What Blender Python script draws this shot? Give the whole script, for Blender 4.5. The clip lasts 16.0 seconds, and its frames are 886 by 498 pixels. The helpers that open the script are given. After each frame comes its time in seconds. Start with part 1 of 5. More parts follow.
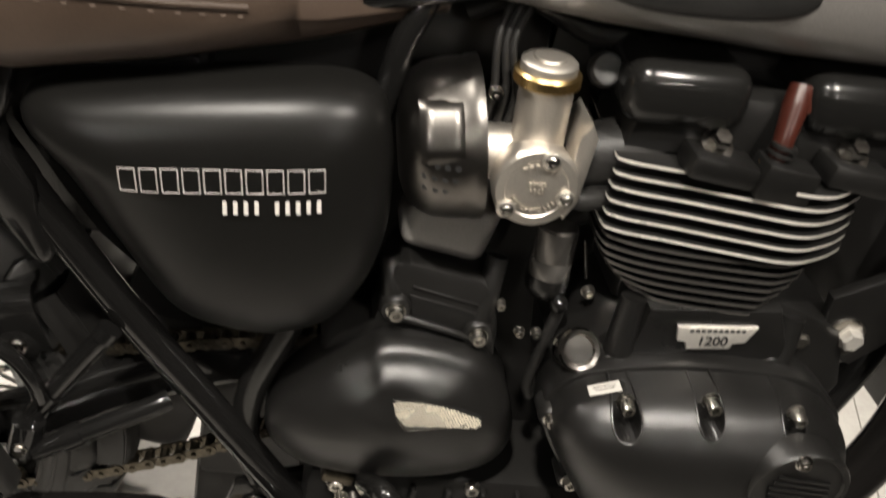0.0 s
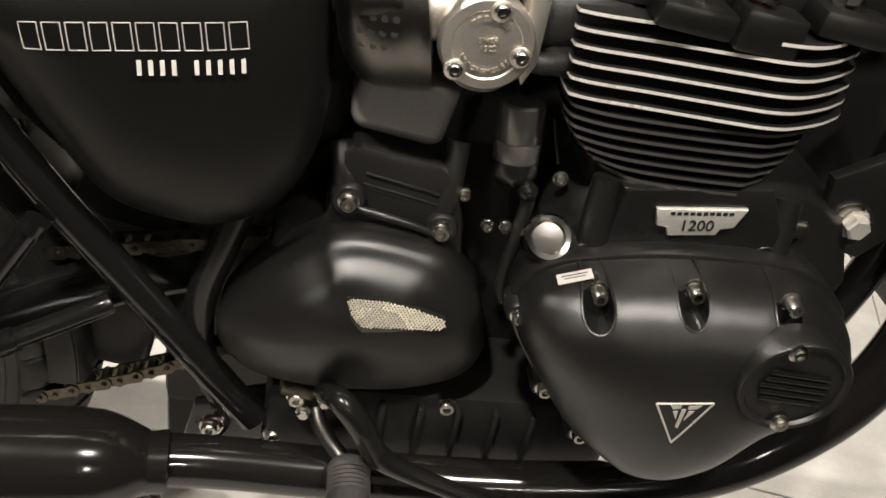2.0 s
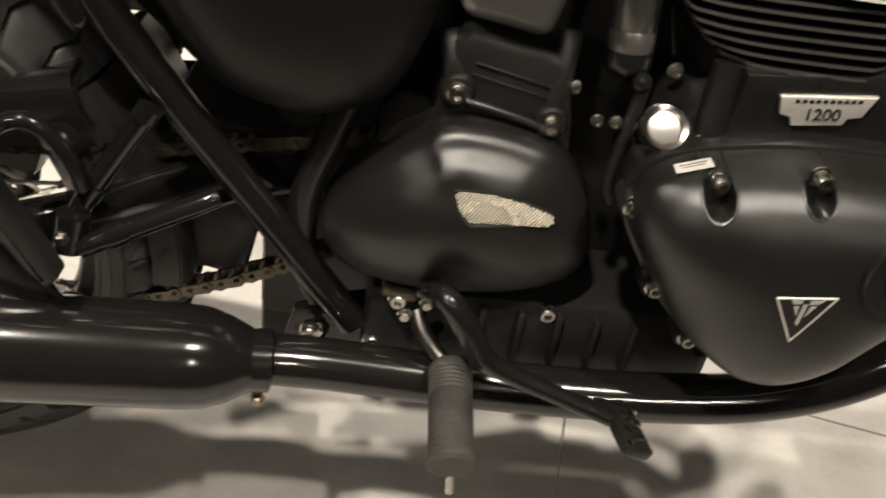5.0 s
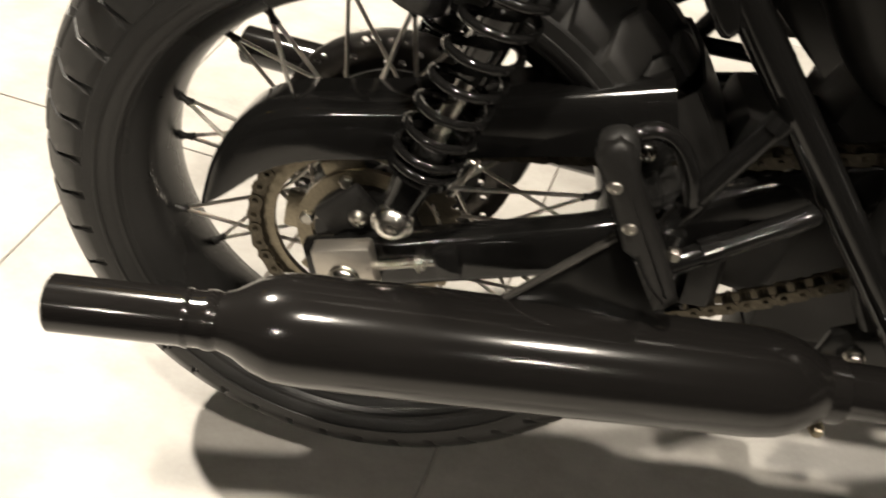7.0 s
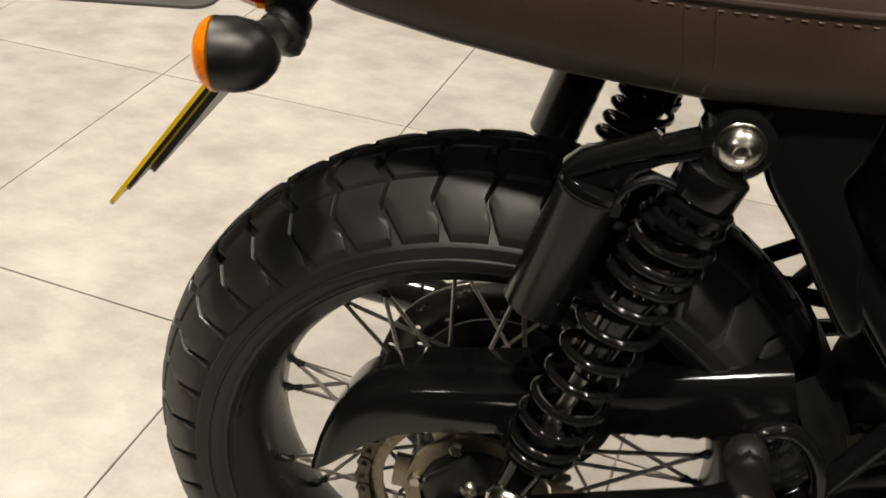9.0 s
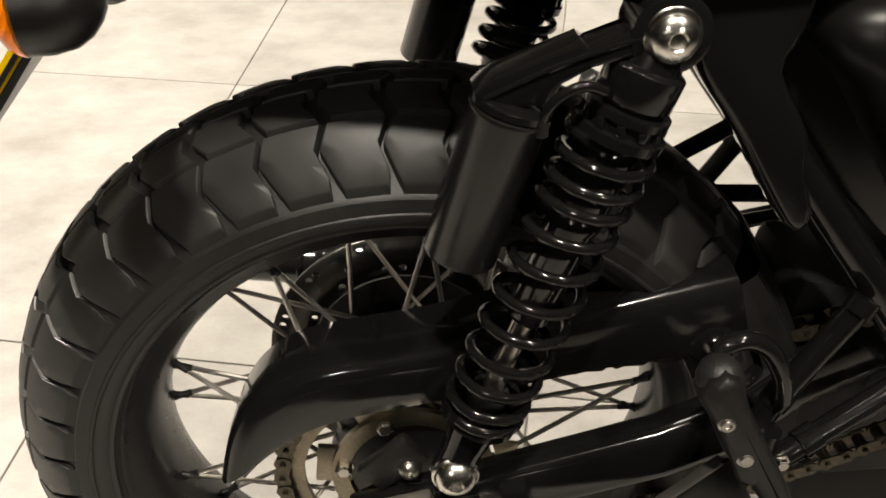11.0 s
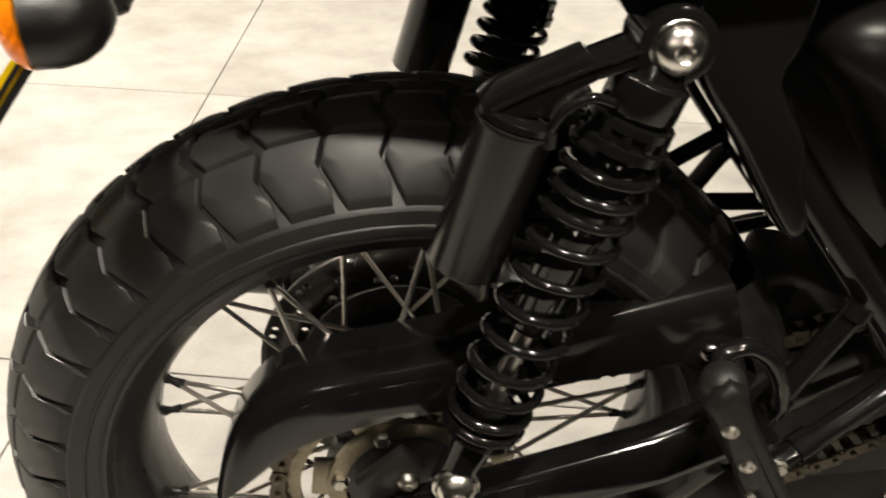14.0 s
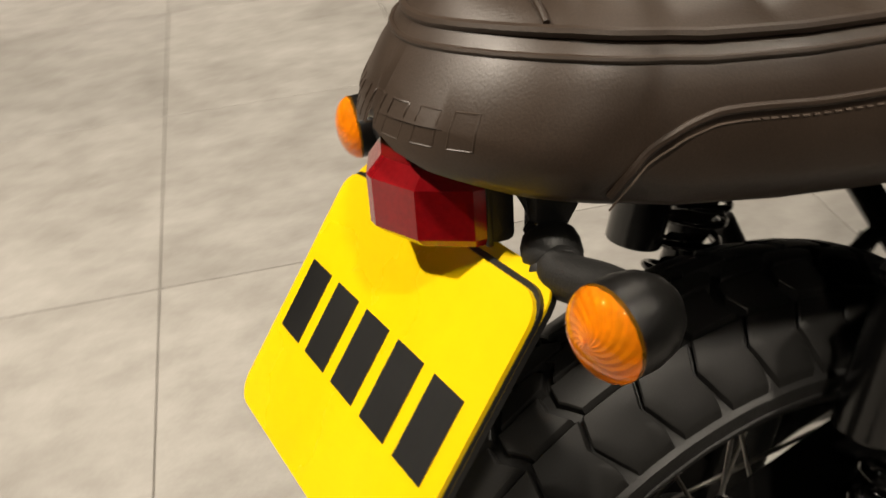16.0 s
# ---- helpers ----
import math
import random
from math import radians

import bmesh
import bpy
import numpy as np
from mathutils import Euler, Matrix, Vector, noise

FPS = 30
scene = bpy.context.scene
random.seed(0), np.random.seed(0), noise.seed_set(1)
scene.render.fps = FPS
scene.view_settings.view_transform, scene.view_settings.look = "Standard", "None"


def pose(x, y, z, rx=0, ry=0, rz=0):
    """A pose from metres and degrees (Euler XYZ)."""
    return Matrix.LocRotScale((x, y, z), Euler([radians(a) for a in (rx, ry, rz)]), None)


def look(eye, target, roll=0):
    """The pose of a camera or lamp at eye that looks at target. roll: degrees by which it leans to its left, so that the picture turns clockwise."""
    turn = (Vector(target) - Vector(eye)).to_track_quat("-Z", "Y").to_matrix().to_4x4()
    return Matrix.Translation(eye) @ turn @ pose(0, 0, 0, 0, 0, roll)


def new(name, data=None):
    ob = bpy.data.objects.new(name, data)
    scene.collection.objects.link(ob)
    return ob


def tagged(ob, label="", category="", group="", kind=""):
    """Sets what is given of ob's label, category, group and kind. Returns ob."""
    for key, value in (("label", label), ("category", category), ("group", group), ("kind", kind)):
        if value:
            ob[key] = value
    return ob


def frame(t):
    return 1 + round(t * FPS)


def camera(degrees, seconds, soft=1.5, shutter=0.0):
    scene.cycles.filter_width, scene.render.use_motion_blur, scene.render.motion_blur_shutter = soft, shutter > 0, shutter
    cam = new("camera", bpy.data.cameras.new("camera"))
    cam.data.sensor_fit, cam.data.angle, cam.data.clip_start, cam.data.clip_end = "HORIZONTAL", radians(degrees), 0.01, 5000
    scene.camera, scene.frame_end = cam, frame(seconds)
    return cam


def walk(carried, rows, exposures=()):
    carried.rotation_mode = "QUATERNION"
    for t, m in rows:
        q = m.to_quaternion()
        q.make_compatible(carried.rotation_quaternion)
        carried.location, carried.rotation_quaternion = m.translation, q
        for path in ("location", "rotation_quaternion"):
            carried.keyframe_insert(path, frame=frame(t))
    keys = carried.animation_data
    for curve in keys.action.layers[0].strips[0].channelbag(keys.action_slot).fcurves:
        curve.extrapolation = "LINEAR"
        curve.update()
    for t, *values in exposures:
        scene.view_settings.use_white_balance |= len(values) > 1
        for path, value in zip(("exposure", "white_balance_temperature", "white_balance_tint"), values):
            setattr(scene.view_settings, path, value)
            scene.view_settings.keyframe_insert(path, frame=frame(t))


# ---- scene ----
cam = camera(52.49, 16.0, soft=1.6, shutter=0.5)
ROWS = [  # seconds, place, pitch, roll, yaw
    (0, 0.4331, -0.5385, 1.1136, -42.88, -12.62, -3.37),
    (0.5, 0.4795, -0.55, 1.0684, -44.4, -11.35, -2.64),
    (1, 0.502, -0.553, 1.0344, -44.35, -10.41, -2.65),
    (1.5, 0.5123, -0.5516, 1.0258, -43.55, -10.21, -2.15),
    (2, 0.5194, -0.5535, 1.0221, -43.61, -10.14, -2.11),
    (2.5, 0.5263, -0.5514, 1.0203, -44.02, -10.16, -2.23),
    (3, 0.5289, -0.5519, 1.0157, -44.63, -10.17, -2.09),
    (3.2, 0.5334, -0.5529, 1.0128, -44.78, -10.12, -1.96),
    (5.3, 0.4610, -0.5910, 0.9500, -46.45, -7.28, 1.69),
    (5.5, 0.4170, -0.5920, 0.9390, -46.97, -6.79, 2.26),
    (6, 0.2830, -0.5870, 0.9200, -47.46, -5.50, 3.98),
    (6.5, 0.1870, -0.5860, 0.9060, -47.15, -3.95, 6.64),
    (7, 0.1280, -0.5900, 0.9080, -45.70, -3.22, 8.13),
    (7.5, 0.0810, -0.5970, 0.9220, -42.83, -2.57, 9.34),
    (8, 0.0710, -0.6040, 0.9680, -40.15, -2.45, 9.58),
    (8.5, 0.0740, -0.5830, 1.0060, -37.66, -1.58, 9.94),
    (9, 0.0690, -0.5190, 1.0080, -38.14, -0.16, 10.34),
    (9.5, 0.0580, -0.4510, 0.9770, -41.00, -0.53, 8.92),
    (10, 0.0200, -0.4450, 0.9740, -40.40, 0.84, -1.31),
    (10.2, 0.0110, -0.4450, 0.9660, -40.78, 1.36, -3.03),
    (12.3, 0.0330, -0.4500, 0.9490, -41.98, 0.45, -4.14),
    (12.5, 0.0320, -0.4490, 0.9500, -41.90, 0.45, -4.14),
    (13, 0.0260, -0.4470, 0.9510, -41.98, 0.52, -4.05),
    (13.5, 0.0170, -0.4420, 0.9530, -42.00, 0.15, -4.80),
    (14, -0.0070, -0.4430, 0.9550, -41.23, -0.08, -5.81),
    (14.5, -0.0876, -0.4368, 0.9590, -38.60, 1.41, -4.95),
    (15, -0.1775, -0.3461, 0.9949, -38.36, 1.51, -5.75),
    (15.5, -0.2477, -0.2929, 1.0074, -37.73, 1.37, -11.99),
    (16, -0.3391, -0.2796, 1.0258, -36.45, 3.47, -25.34),
]
walk(cam, [(t, pose(x, y, z, 90 + pitch, roll, yaw)) for t, x, y, z, pitch, roll, yaw in ROWS],
     exposures=[(0.0, 1.63, 6150, 10), (1.5, 1.53, 6150, 10), (3.2, 1.53, 6250, 10), (5.5, 1.49, 6500, 10), (6.5, 1.54, 6500, 9), (7.0, 1.34, 6500, 9), (7.5, 0.76, 6600, 9), (8.0, 0.69, 6600, 10), (9.0, 0.61, 6600, 10), (10.0, 0.79, 6500, 10), (12.5, 1.08, 6400, 9),
                (14.0, 1.08, 6400, 9), (14.5, 0.83, 6600, 10), (15.0, 0.38, 6700, 12), (15.5, 0.13, 6650, 10), (16.0, 0.25, 6650, 10)])

# ---- light: a showroom lit by ceiling spots, two fill lamps added ----
world = bpy.data.worlds.new("showroom_air")
scene.world = world
world.use_nodes = True
world.node_tree.nodes["Background"].inputs[0].default_value = (1.0, 0.86, 0.68, 1)
world.node_tree.nodes["Background"].inputs[1].default_value = 0.05
CEILING = 3.0
SPOTS = [  # x, y, watts
    (-1.6, 1.0, 370), (1.5, 1.2, 110), (-0.1, -0.72, 108), (1.15, -0.8, 78), (-2.4, 2.6, 110), (0.5, 3.4, 120), (2.8, 3.0, 110),
    # The last two are weak fill, added to lift the shade under the bike.
    (-1.3, -3.0, 36), (1.7, -3.1, 26)]
for sx, sy, watts in SPOTS:
    lamp = bpy.data.lights.new("spot_light", "SPOT")
    lamp.energy, lamp.color, lamp.shadow_soft_size = watts, (1.0, 0.9, 0.765), 0.06
    lamp.spot_size, lamp.spot_blend = radians(92 if sy > 0 else 62 if sy > -2 else 40), 0.6
    lob = new("spot_light", lamp)
    lob.matrix_world = look((sx, sy, CEILING - 0.16), (sx * 0.6, sy * 1.25, 0) if sy > 0 else (sx * 0.75, 0.15, 0.3) if sy > -2 else (sx * 0.15, 0.2, 0.3))


# ---- materials ----
def material(name, colour, rough, metal=0.0, grain=300.0, vary=0.1, rvary=0.08, bump=0.0, stain=6.0, svary=0.12, coat=0.0, spec=0.5, **extra):
    m = bpy.data.materials.new(name)
    m.use_nodes = True
    nt = m.node_tree
    n, l = nt.nodes, nt.links
    b = n["Principled BSDF"]
    tc = n.new("ShaderNodeTexCoord")
    fine, broad = n.new("ShaderNodeTexNoise"), n.new("ShaderNodeTexNoise")
    fine.inputs["Scale"].default_value, broad.inputs["Scale"].default_value = grain, stain
    fine.inputs["Detail"].default_value, broad.inputs["Detail"].default_value = 3, 5
    l.new(tc.outputs["Object"], fine.inputs["Vector"])
    l.new(tc.outputs["Object"], broad.inputs["Vector"])

    def around(src, amount, centre=1.0):
        r = n.new("ShaderNodeMapRange")
        r.inputs["From Min"].default_value, r.inputs["From Max"].default_value = 0.3, 0.7
        r.inputs["To Min"].default_value, r.inputs["To Max"].default_value = centre - amount, centre + amount
        l.new(src, r.inputs["Value"])
        return r.outputs[0]
    prod = n.new("ShaderNodeMath")
    prod.operation = "MULTIPLY"
    l.new(around(fine.outputs[0], vary), prod.inputs[0])
    l.new(around(broad.outputs[0], svary), prod.inputs[1])
    scale = n.new("ShaderNodeVectorMath")
    scale.operation = "SCALE"
    scale.inputs[0].default_value = colour
    l.new(prod.outputs[0], scale.inputs["Scale"])
    l.new(scale.outputs[0], b.inputs["Base Color"])
    l.new(around(broad.outputs[0], rvary, rough), b.inputs["Roughness"])
    b.inputs["Metallic"].default_value = metal
    b.inputs["Specular IOR Level"].default_value = spec
    if coat:
        b.inputs["Coat Weight"].default_value, b.inputs["Coat Roughness"].default_value = coat, 0.12
    if bump:
        bp = n.new("ShaderNodeBump")
        bp.inputs["Strength"].default_value, bp.inputs["Distance"].default_value = bump, 0.001
        l.new(fine.outputs[0], bp.inputs["Height"])
        l.new(bp.outputs[0], b.inputs["Normal"])
    for key, value in extra.items():
        b.inputs[key.replace("_", " ")].default_value = value
    return m


M = {
    "satin": material("satin_black_paint", (0.008, 0.0078, 0.0074), 0.2, 0.0, 900, 0.2, 0.03, 0.06, 5, 0.15, spec=0.42),
    "panel": material("satin_black_panel", (0.006, 0.0058, 0.0054), 0.34, 0.0, 900, 0.2, 0.03, 0.06, 5, 0.15, spec=0.22),
    "crackle": material("black_powder_coat", (0.008, 0.0077, 0.0073), 0.31, 0.0, 1400, 0.25, 0.04, 0.2, 9, 0.2, spec=0.58),
    "gloss": material("gloss_black_paint", (0.007, 0.0068, 0.0066), 0.1, 0.0, 400, 0.1, 0.05, 0.03, 9, 0.2, coat=0.15, spec=0.4),
    "dull": material("dull_black_plastic", (0.0125, 0.012, 0.0114), 0.44, 0.0, 600, 0.2, 0.08, 0.25, 8, 0.25, spec=0.35),
    "exhaust": material("black_exhaust_finish", (0.009, 0.0083, 0.0079), 0.14, 0.0, 500, 0.08, 0.04, 0.02, 3, 0.15, spec=0.6),
    "rim": material("black_rim_paint", (0.014, 0.0137, 0.0133), 0.26, 0.0, 400, 0.1, 0.05, 0.03, 9, 0.2, spec=0.25),
    "rubber": material("tyre_rubber", (0.0135, 0.0131, 0.0125), 0.46, 0.0, 700, 0.25, 0.08, 0.3, 12, 0.3),
    "tread": material("tread_rubber", (0.0175, 0.0169, 0.016), 0.44, 0.0, 1200, 0.2, 0.08, 0.08, 15, 0.35, spec=0.4),
    "chrome": material("polished_chrome", (0.75, 0.72, 0.68), 0.12, 1.0, 200, 0.04, 0.05, 0.0, 20, 0.08),
    "polished": material("polished_aluminium", (0.82, 0.79, 0.74), 0.23, 1.0, 400, 0.05, 0.05, 0.03, 30, 0.1),
    "steel": material("brushed_steel", (0.5, 0.48, 0.44), 0.27, 1.0, 600, 0.12, 0.08, 0.05, 20, 0.2),
    "spoke": material("polished_spoke_steel", (0.74, 0.71, 0.66), 0.34, 1.0, 300, 0.08, 0.05, 0.0, 20, 0.15),
    "silver": material("cast_aluminium", (0.62, 0.58, 0.52), 0.38, 0.9, 900, 0.08, 0.05, 0.25, 14, 0.1),
    "drum": material("dark_plated_metal", (0.145, 0.136, 0.126), 0.33, 1.0, 400, 0.06, 0.05, 0.03, 9, 0.12),
    "fin": material("machined_fin_edge", (0.84, 0.8, 0.73), 0.3, 0.4, 900, 0.08, 0.05, 0.05, 20, 0.1),
    "brass": material("gold_zinc_plate", (0.5, 0.36, 0.16), 0.32, 1.0, 400, 0.12, 0.06, 0.05, 30, 0.2),
    "disc": material("dark_disc_steel", (0.09, 0.085, 0.08), 0.35, 1.0, 500, 0.1),
    "sprocket": material("plated_sprocket_steel", (0.25, 0.22, 0.165), 0.36, 1.0, 400, 0.12, 0.06, 0.05, 25, 0.25),
    "chain": material("oiled_chain_steel", (0.1, 0.088, 0.068), 0.36, 1.0, 300, 0.2, 0.1, 0.1, 40, 0.35),
    "mesh": material("gold_wire_mesh", (0.8, 0.75, 0.64), 0.3, 0.5, 500, 0.2, 0.06, 0.05, 30, 0.15),
    "leather": material("brown_leather", (0.0435, 0.0292, 0.0205), 0.44, 0.0, 800, 0.14, 0.07, 0.14, 14, 0.2),
    "thread": material("brown_thread", (0.11, 0.08, 0.06), 0.7, 0.0, 900, 0.1),
    "yellow": material("yellow_acrylic", (0.86, 0.58, 0.003), 0.28, 0.0, 60, 0.02, 0.03, 0.0, 8, 0.03),
    "ink": material("black_vinyl", (0.012, 0.012, 0.012), 0.35, 0.0, 200, 0.1),
    "white": material("white_print", (0.46, 0.44, 0.41), 0.45, 0.0, 200, 0.05),
    "badge": material("badge_silver", (0.66, 0.63, 0.58), 0.3, 0.6, 300, 0.05),
    "red": material("red_lens", (0.3, 0.006, 0.01), 0.1, 0.0, 300, 0.1, 0.03, 0.25, 30, 0.1, coat=0.6, Transmission_Weight=0.25),
    "amber": material("amber_lens", (1.0, 0.52, 0.04), 0.03, 0.0, 420, 0.03, 0.01, 0.0, 30, 0.05, Transmission_Weight=0.93),
    "amber_core": material("amber_reflector", (0.72, 0.3, 0.014), 0.2, 0.45, 420, 0.1, 0.05, 0.1, 60, 0.2),
    "boot": material("red_brown_rubber", (0.042, 0.0105, 0.0065), 0.35, 0.0, 200, 0.15),
    "grey_tank": material("dark_grey_paint", (0.19, 0.18, 0.17), 0.34, 0.2, 700, 0.1, 0.04, 0.02, 4, 0.1, coat=0.3),
    "grey_plastic": material("grey_plastic", (0.22, 0.212, 0.2), 0.4, 0.0, 500, 0.1, 0.05, 0.1, 30, 0.15),
    "canister": material("dark_grey_metal", (0.12, 0.113, 0.105), 0.24, 0.6, 700, 0.1, 0.04, 0.02, 12, 0.1),
    "foot_rubber": material("worn_grey_rubber", (0.045, 0.042, 0.039), 0.6, 0.0, 300, 0.25, 0.08, 0.4, 20, 0.3),
    "ceiling": material("charcoal_unseen_ceiling", (0.1, 0.097, 0.093), 0.9, 0.0, 30, 0.03, 0.02),
    "wall": material("grey_unseen_wall", (0.16, 0.155, 0.148), 0.8, 0.0, 40, 0.05),
    "mat": material("grey_mat", (0.06, 0.06, 0.059), 0.6, 0.0, 200, 0.15),
    "grout": material("pale_grout", (0.5, 0.47, 0.43), 0.85, 0.0, 200, 0.1),
}


def tile_material():
    m = material("grey_stone_tile", (0.34, 0.325, 0.30), 0.5, 0.0, 45, 0.05, 0.08, 0.12, 5.0, 0.0)
    nt = m.node_tree
    n, l = nt.nodes, nt.links
    b = n["Principled BSDF"]
    geo, info = n.new("ShaderNodeNewGeometry"), n.new("ShaderNodeObjectInfo")
    ramp = n.new("ShaderNodeValToRGB")
    big, mid, speck = n.new("ShaderNodeTexNoise"), n.new("ShaderNodeTexNoise"), n.new("ShaderNodeTexNoise")
    turn = n.new("ShaderNodeMapping")
    turn.inputs["Rotation"].default_value = (0, 0, radians(31))
    turn.inputs["Scale"].default_value = (0.8, 1.35, 1)
    l.new(geo.outputs["Position"], turn.inputs["Vector"])
    for node, s, d in ((big, 2.8, 7), (mid, 11, 10), (speck, 160, 4)):
        node.inputs["Scale"].default_value, node.inputs["Detail"].default_value = s, d
        node.inputs["Roughness"].default_value = 0.62
        l.new(geo.outputs["Position"] if node is not mid else turn.outputs[0], node.inputs["Vector"])
    mix = n.new("ShaderNodeMath")
    mix.operation = "MULTIPLY_ADD"
    mix.inputs[1].default_value = 0.45
    l.new(mid.outputs[0], mix.inputs[0])
    half = n.new("ShaderNodeMath")
    half.operation = "MULTIPLY_ADD"
    half.inputs[1].default_value, half.inputs[2].default_value = 0.45, 0.0
    l.new(big.outputs[0], half.inputs[0])
    l.new(half.outputs[0], mix.inputs[2])
    last = n.new("ShaderNodeMath")
    last.operation = "MULTIPLY_ADD"
    last.inputs[1].default_value = 0.1
    l.new(speck.outputs[0], last.inputs[0])
    l.new(mix.outputs[0], last.inputs[2])
    e = ramp.color_ramp.elements
    e[0].position, e[0].color = 0.36, (0.262, 0.246, 0.224, 1)
    e[1].position, e[1].color = 0.65, (0.44, 0.422, 0.395, 1)
    mark = e.new(0.5)
    mark.color = (0.345, 0.329, 0.305, 1)
    l.new(last.outputs[0], ramp.inputs[0])
    tint = n.new("ShaderNodeMapRange")
    tint.inputs["To Min"].default_value, tint.inputs["To Max"].default_value = 0.93, 1.07
    l.new(info.outputs["Random"], tint.inputs["Value"])
    sc = n.new("ShaderNodeVectorMath")
    sc.operation = "SCALE"
    l.new(ramp.outputs[0], sc.inputs[0])
    l.new(tint.outputs[0], sc.inputs["Scale"])
    l.new(sc.outputs[0], b.inputs["Base Color"])
    return m


M["tile"] = tile_material()


# ---- mesh helpers ----
def part(name, bm, mat, parent, label="", smooth=40):
    me = bpy.data.meshes.new(name)
    bmesh.ops.recalc_face_normals(bm, faces=bm.faces)
    bm.to_mesh(me)
    bm.free()
    return hang(name, me, mat, parent, label, smooth)


def hang(name, me, mat, parent, label="", smooth=40):
    if smooth:
        for p in me.polygons:
            p.use_smooth = True
        me.set_sharp_from_angle(angle=radians(smooth))
    if mat and not me.materials:
        me.materials.append(M[mat] if isinstance(mat, str) else mat)
    ob = new(name, me)
    ob.parent = parent
    if label:
        tagged(ob, label)
    return ob


def again(ob, m, parent=None):
    """One more part on the same mesh, at the pose m under the same parent."""
    c = ob.copy()
    scene.collection.objects.link(c)
    c.parent = parent or ob.parent
    c.matrix_basis = m
    return c


def rise(a, b):
    """The matrix that carries the z axis from the origin to the way from a to b, standing at a."""
    a, b = Vector(a), Vector(b)
    return Matrix.Translation(a) @ (b - a).to_track_quat("Z", "Y").to_matrix().to_4x4()


def lathe(profile, at=(0, 0, 0), to=(0, 0, 1), seg=32, cap=True):
    """Profile rows (height, radius) turned about the line from at towards to."""
    bm = bmesh.new()
    m = rise(at, to)
    rings = []
    for h, r in profile:
        rings.append([bm.verts.new(m @ Vector((r * math.cos(a), r * math.sin(a), h)))
                      for a in (2 * math.pi * i / seg for i in range(seg))])
    for p, q in zip(rings, rings[1:]):
        for i in range(seg):
            bm.faces.new((p[i], p[(i + 1) % seg], q[(i + 1) % seg], q[i]))
    if cap:
        bm.faces.new(list(reversed(rings[0])))
        bm.faces.new(rings[-1])
    return bm


def spline(pts, steps=6, closed=False):
    pts = [Vector(p) for p in pts]
    n = len(pts)
    out = []
    for i in range(n if closed else n - 1):
        p0 = pts[(i - 1) % n] if closed or i else pts[0]
        p1, p2 = pts[i], pts[(i + 1) % n]
        p3 = pts[(i + 2) % n] if closed or i + 2 < n else pts[-1]
        for k in range(steps):
            t = k / steps
            out.append(0.5 * ((2 * p1) + (p2 - p0) * t + (2 * p0 - 5 * p1 + 4 * p2 - p3) * t * t + (3 * p1 - p0 - 3 * p2 + p3) * t ** 3))
    if not closed:
        out.append(pts[-1])
    return out


def tube(pts, r, seg=14, steps=6, bm=None, flat=1.0):
    """A round bar along a smooth line; r is one radius or one for each point of pts."""
    bm = bm or bmesh.new()
    line = spline(pts, steps) if len(pts) > 2 else [Vector(p) for p in pts]
    rs = [r] * len(line) if not isinstance(r, (list, tuple)) else [float(np.interp(i / (len(line) - 1) * (len(r) - 1), range(len(r)), r)) for i in range(len(line))]
    rings, up = [], None
    for i, p in enumerate(line):
        d = (line[min(i + 1, len(line) - 1)] - line[max(i - 1, 0)]).normalized()
        if up is None:
            up = d.orthogonal().normalized()
        up = (up - d * up.dot(d)).normalized()
        side = d.cross(up)
        rings.append([bm.verts.new(p + rs[i] * (math.cos(a) * up + flat * math.sin(a) * side)) for a in (2 * math.pi * k / seg for k in range(seg))])
    for a, b in zip(rings, rings[1:]):
        for k in range(seg):
            bm.faces.new((a[k], a[(k + 1) % seg], b[(k + 1) % seg], b[k]))
    bm.faces.new(list(reversed(rings[0])))
    bm.faces.new(rings[-1])
    return bm


def box(size, at=(0, 0, 0), turn=(0, 0, 0), bevel=0.0, bm=None, seg=2):
    fresh = bmesh.new()
    bmesh.ops.create_cube(fresh, size=1, matrix=pose(*at, *turn) @ Matrix.Diagonal((*size, 1)))
    if bevel:
        bmesh.ops.bevel(fresh, geom=list(fresh.edges), offset=bevel, segments=seg, profile=0.5, affect="EDGES")
    if bm is None:
        return fresh
    me = bpy.data.meshes.new("tmp")
    fresh.to_mesh(me)
    fresh.free()
    bm.from_mesh(me)
    bpy.data.meshes.remove(me)
    return bm


def slab(outline, y0, y1, bevel=0.0, steps=0, seg=2):
    """A plate whose outline is given in x and z, from y0 to y1."""
    pts = [(x, 0, z) for x, z in outline]
    line = spline(pts, steps, True) if steps else [Vector(p) for p in pts]
    bm = bmesh.new()
    low = [bm.verts.new((p.x, y0, p.z)) for p in line]
    high = [bm.verts.new((p.x, y1, p.z)) for p in line]
    f1 = bm.faces.new(low)
    f2 = bm.faces.new(list(reversed(high)))
    n = len(line)
    for i in range(n):
        bm.faces.new((low[i], high[i], high[(i + 1) % n], low[(i + 1) % n]))
    if bevel:
        bmesh.ops.recalc_face_normals(bm, faces=bm.faces)
        edges = [e for f in (f1, f2) for e in f.edges]
        bmesh.ops.bevel(bm, geom=edges, offset=bevel, segments=seg, profile=0.5, affect="EDGES")
    return bm


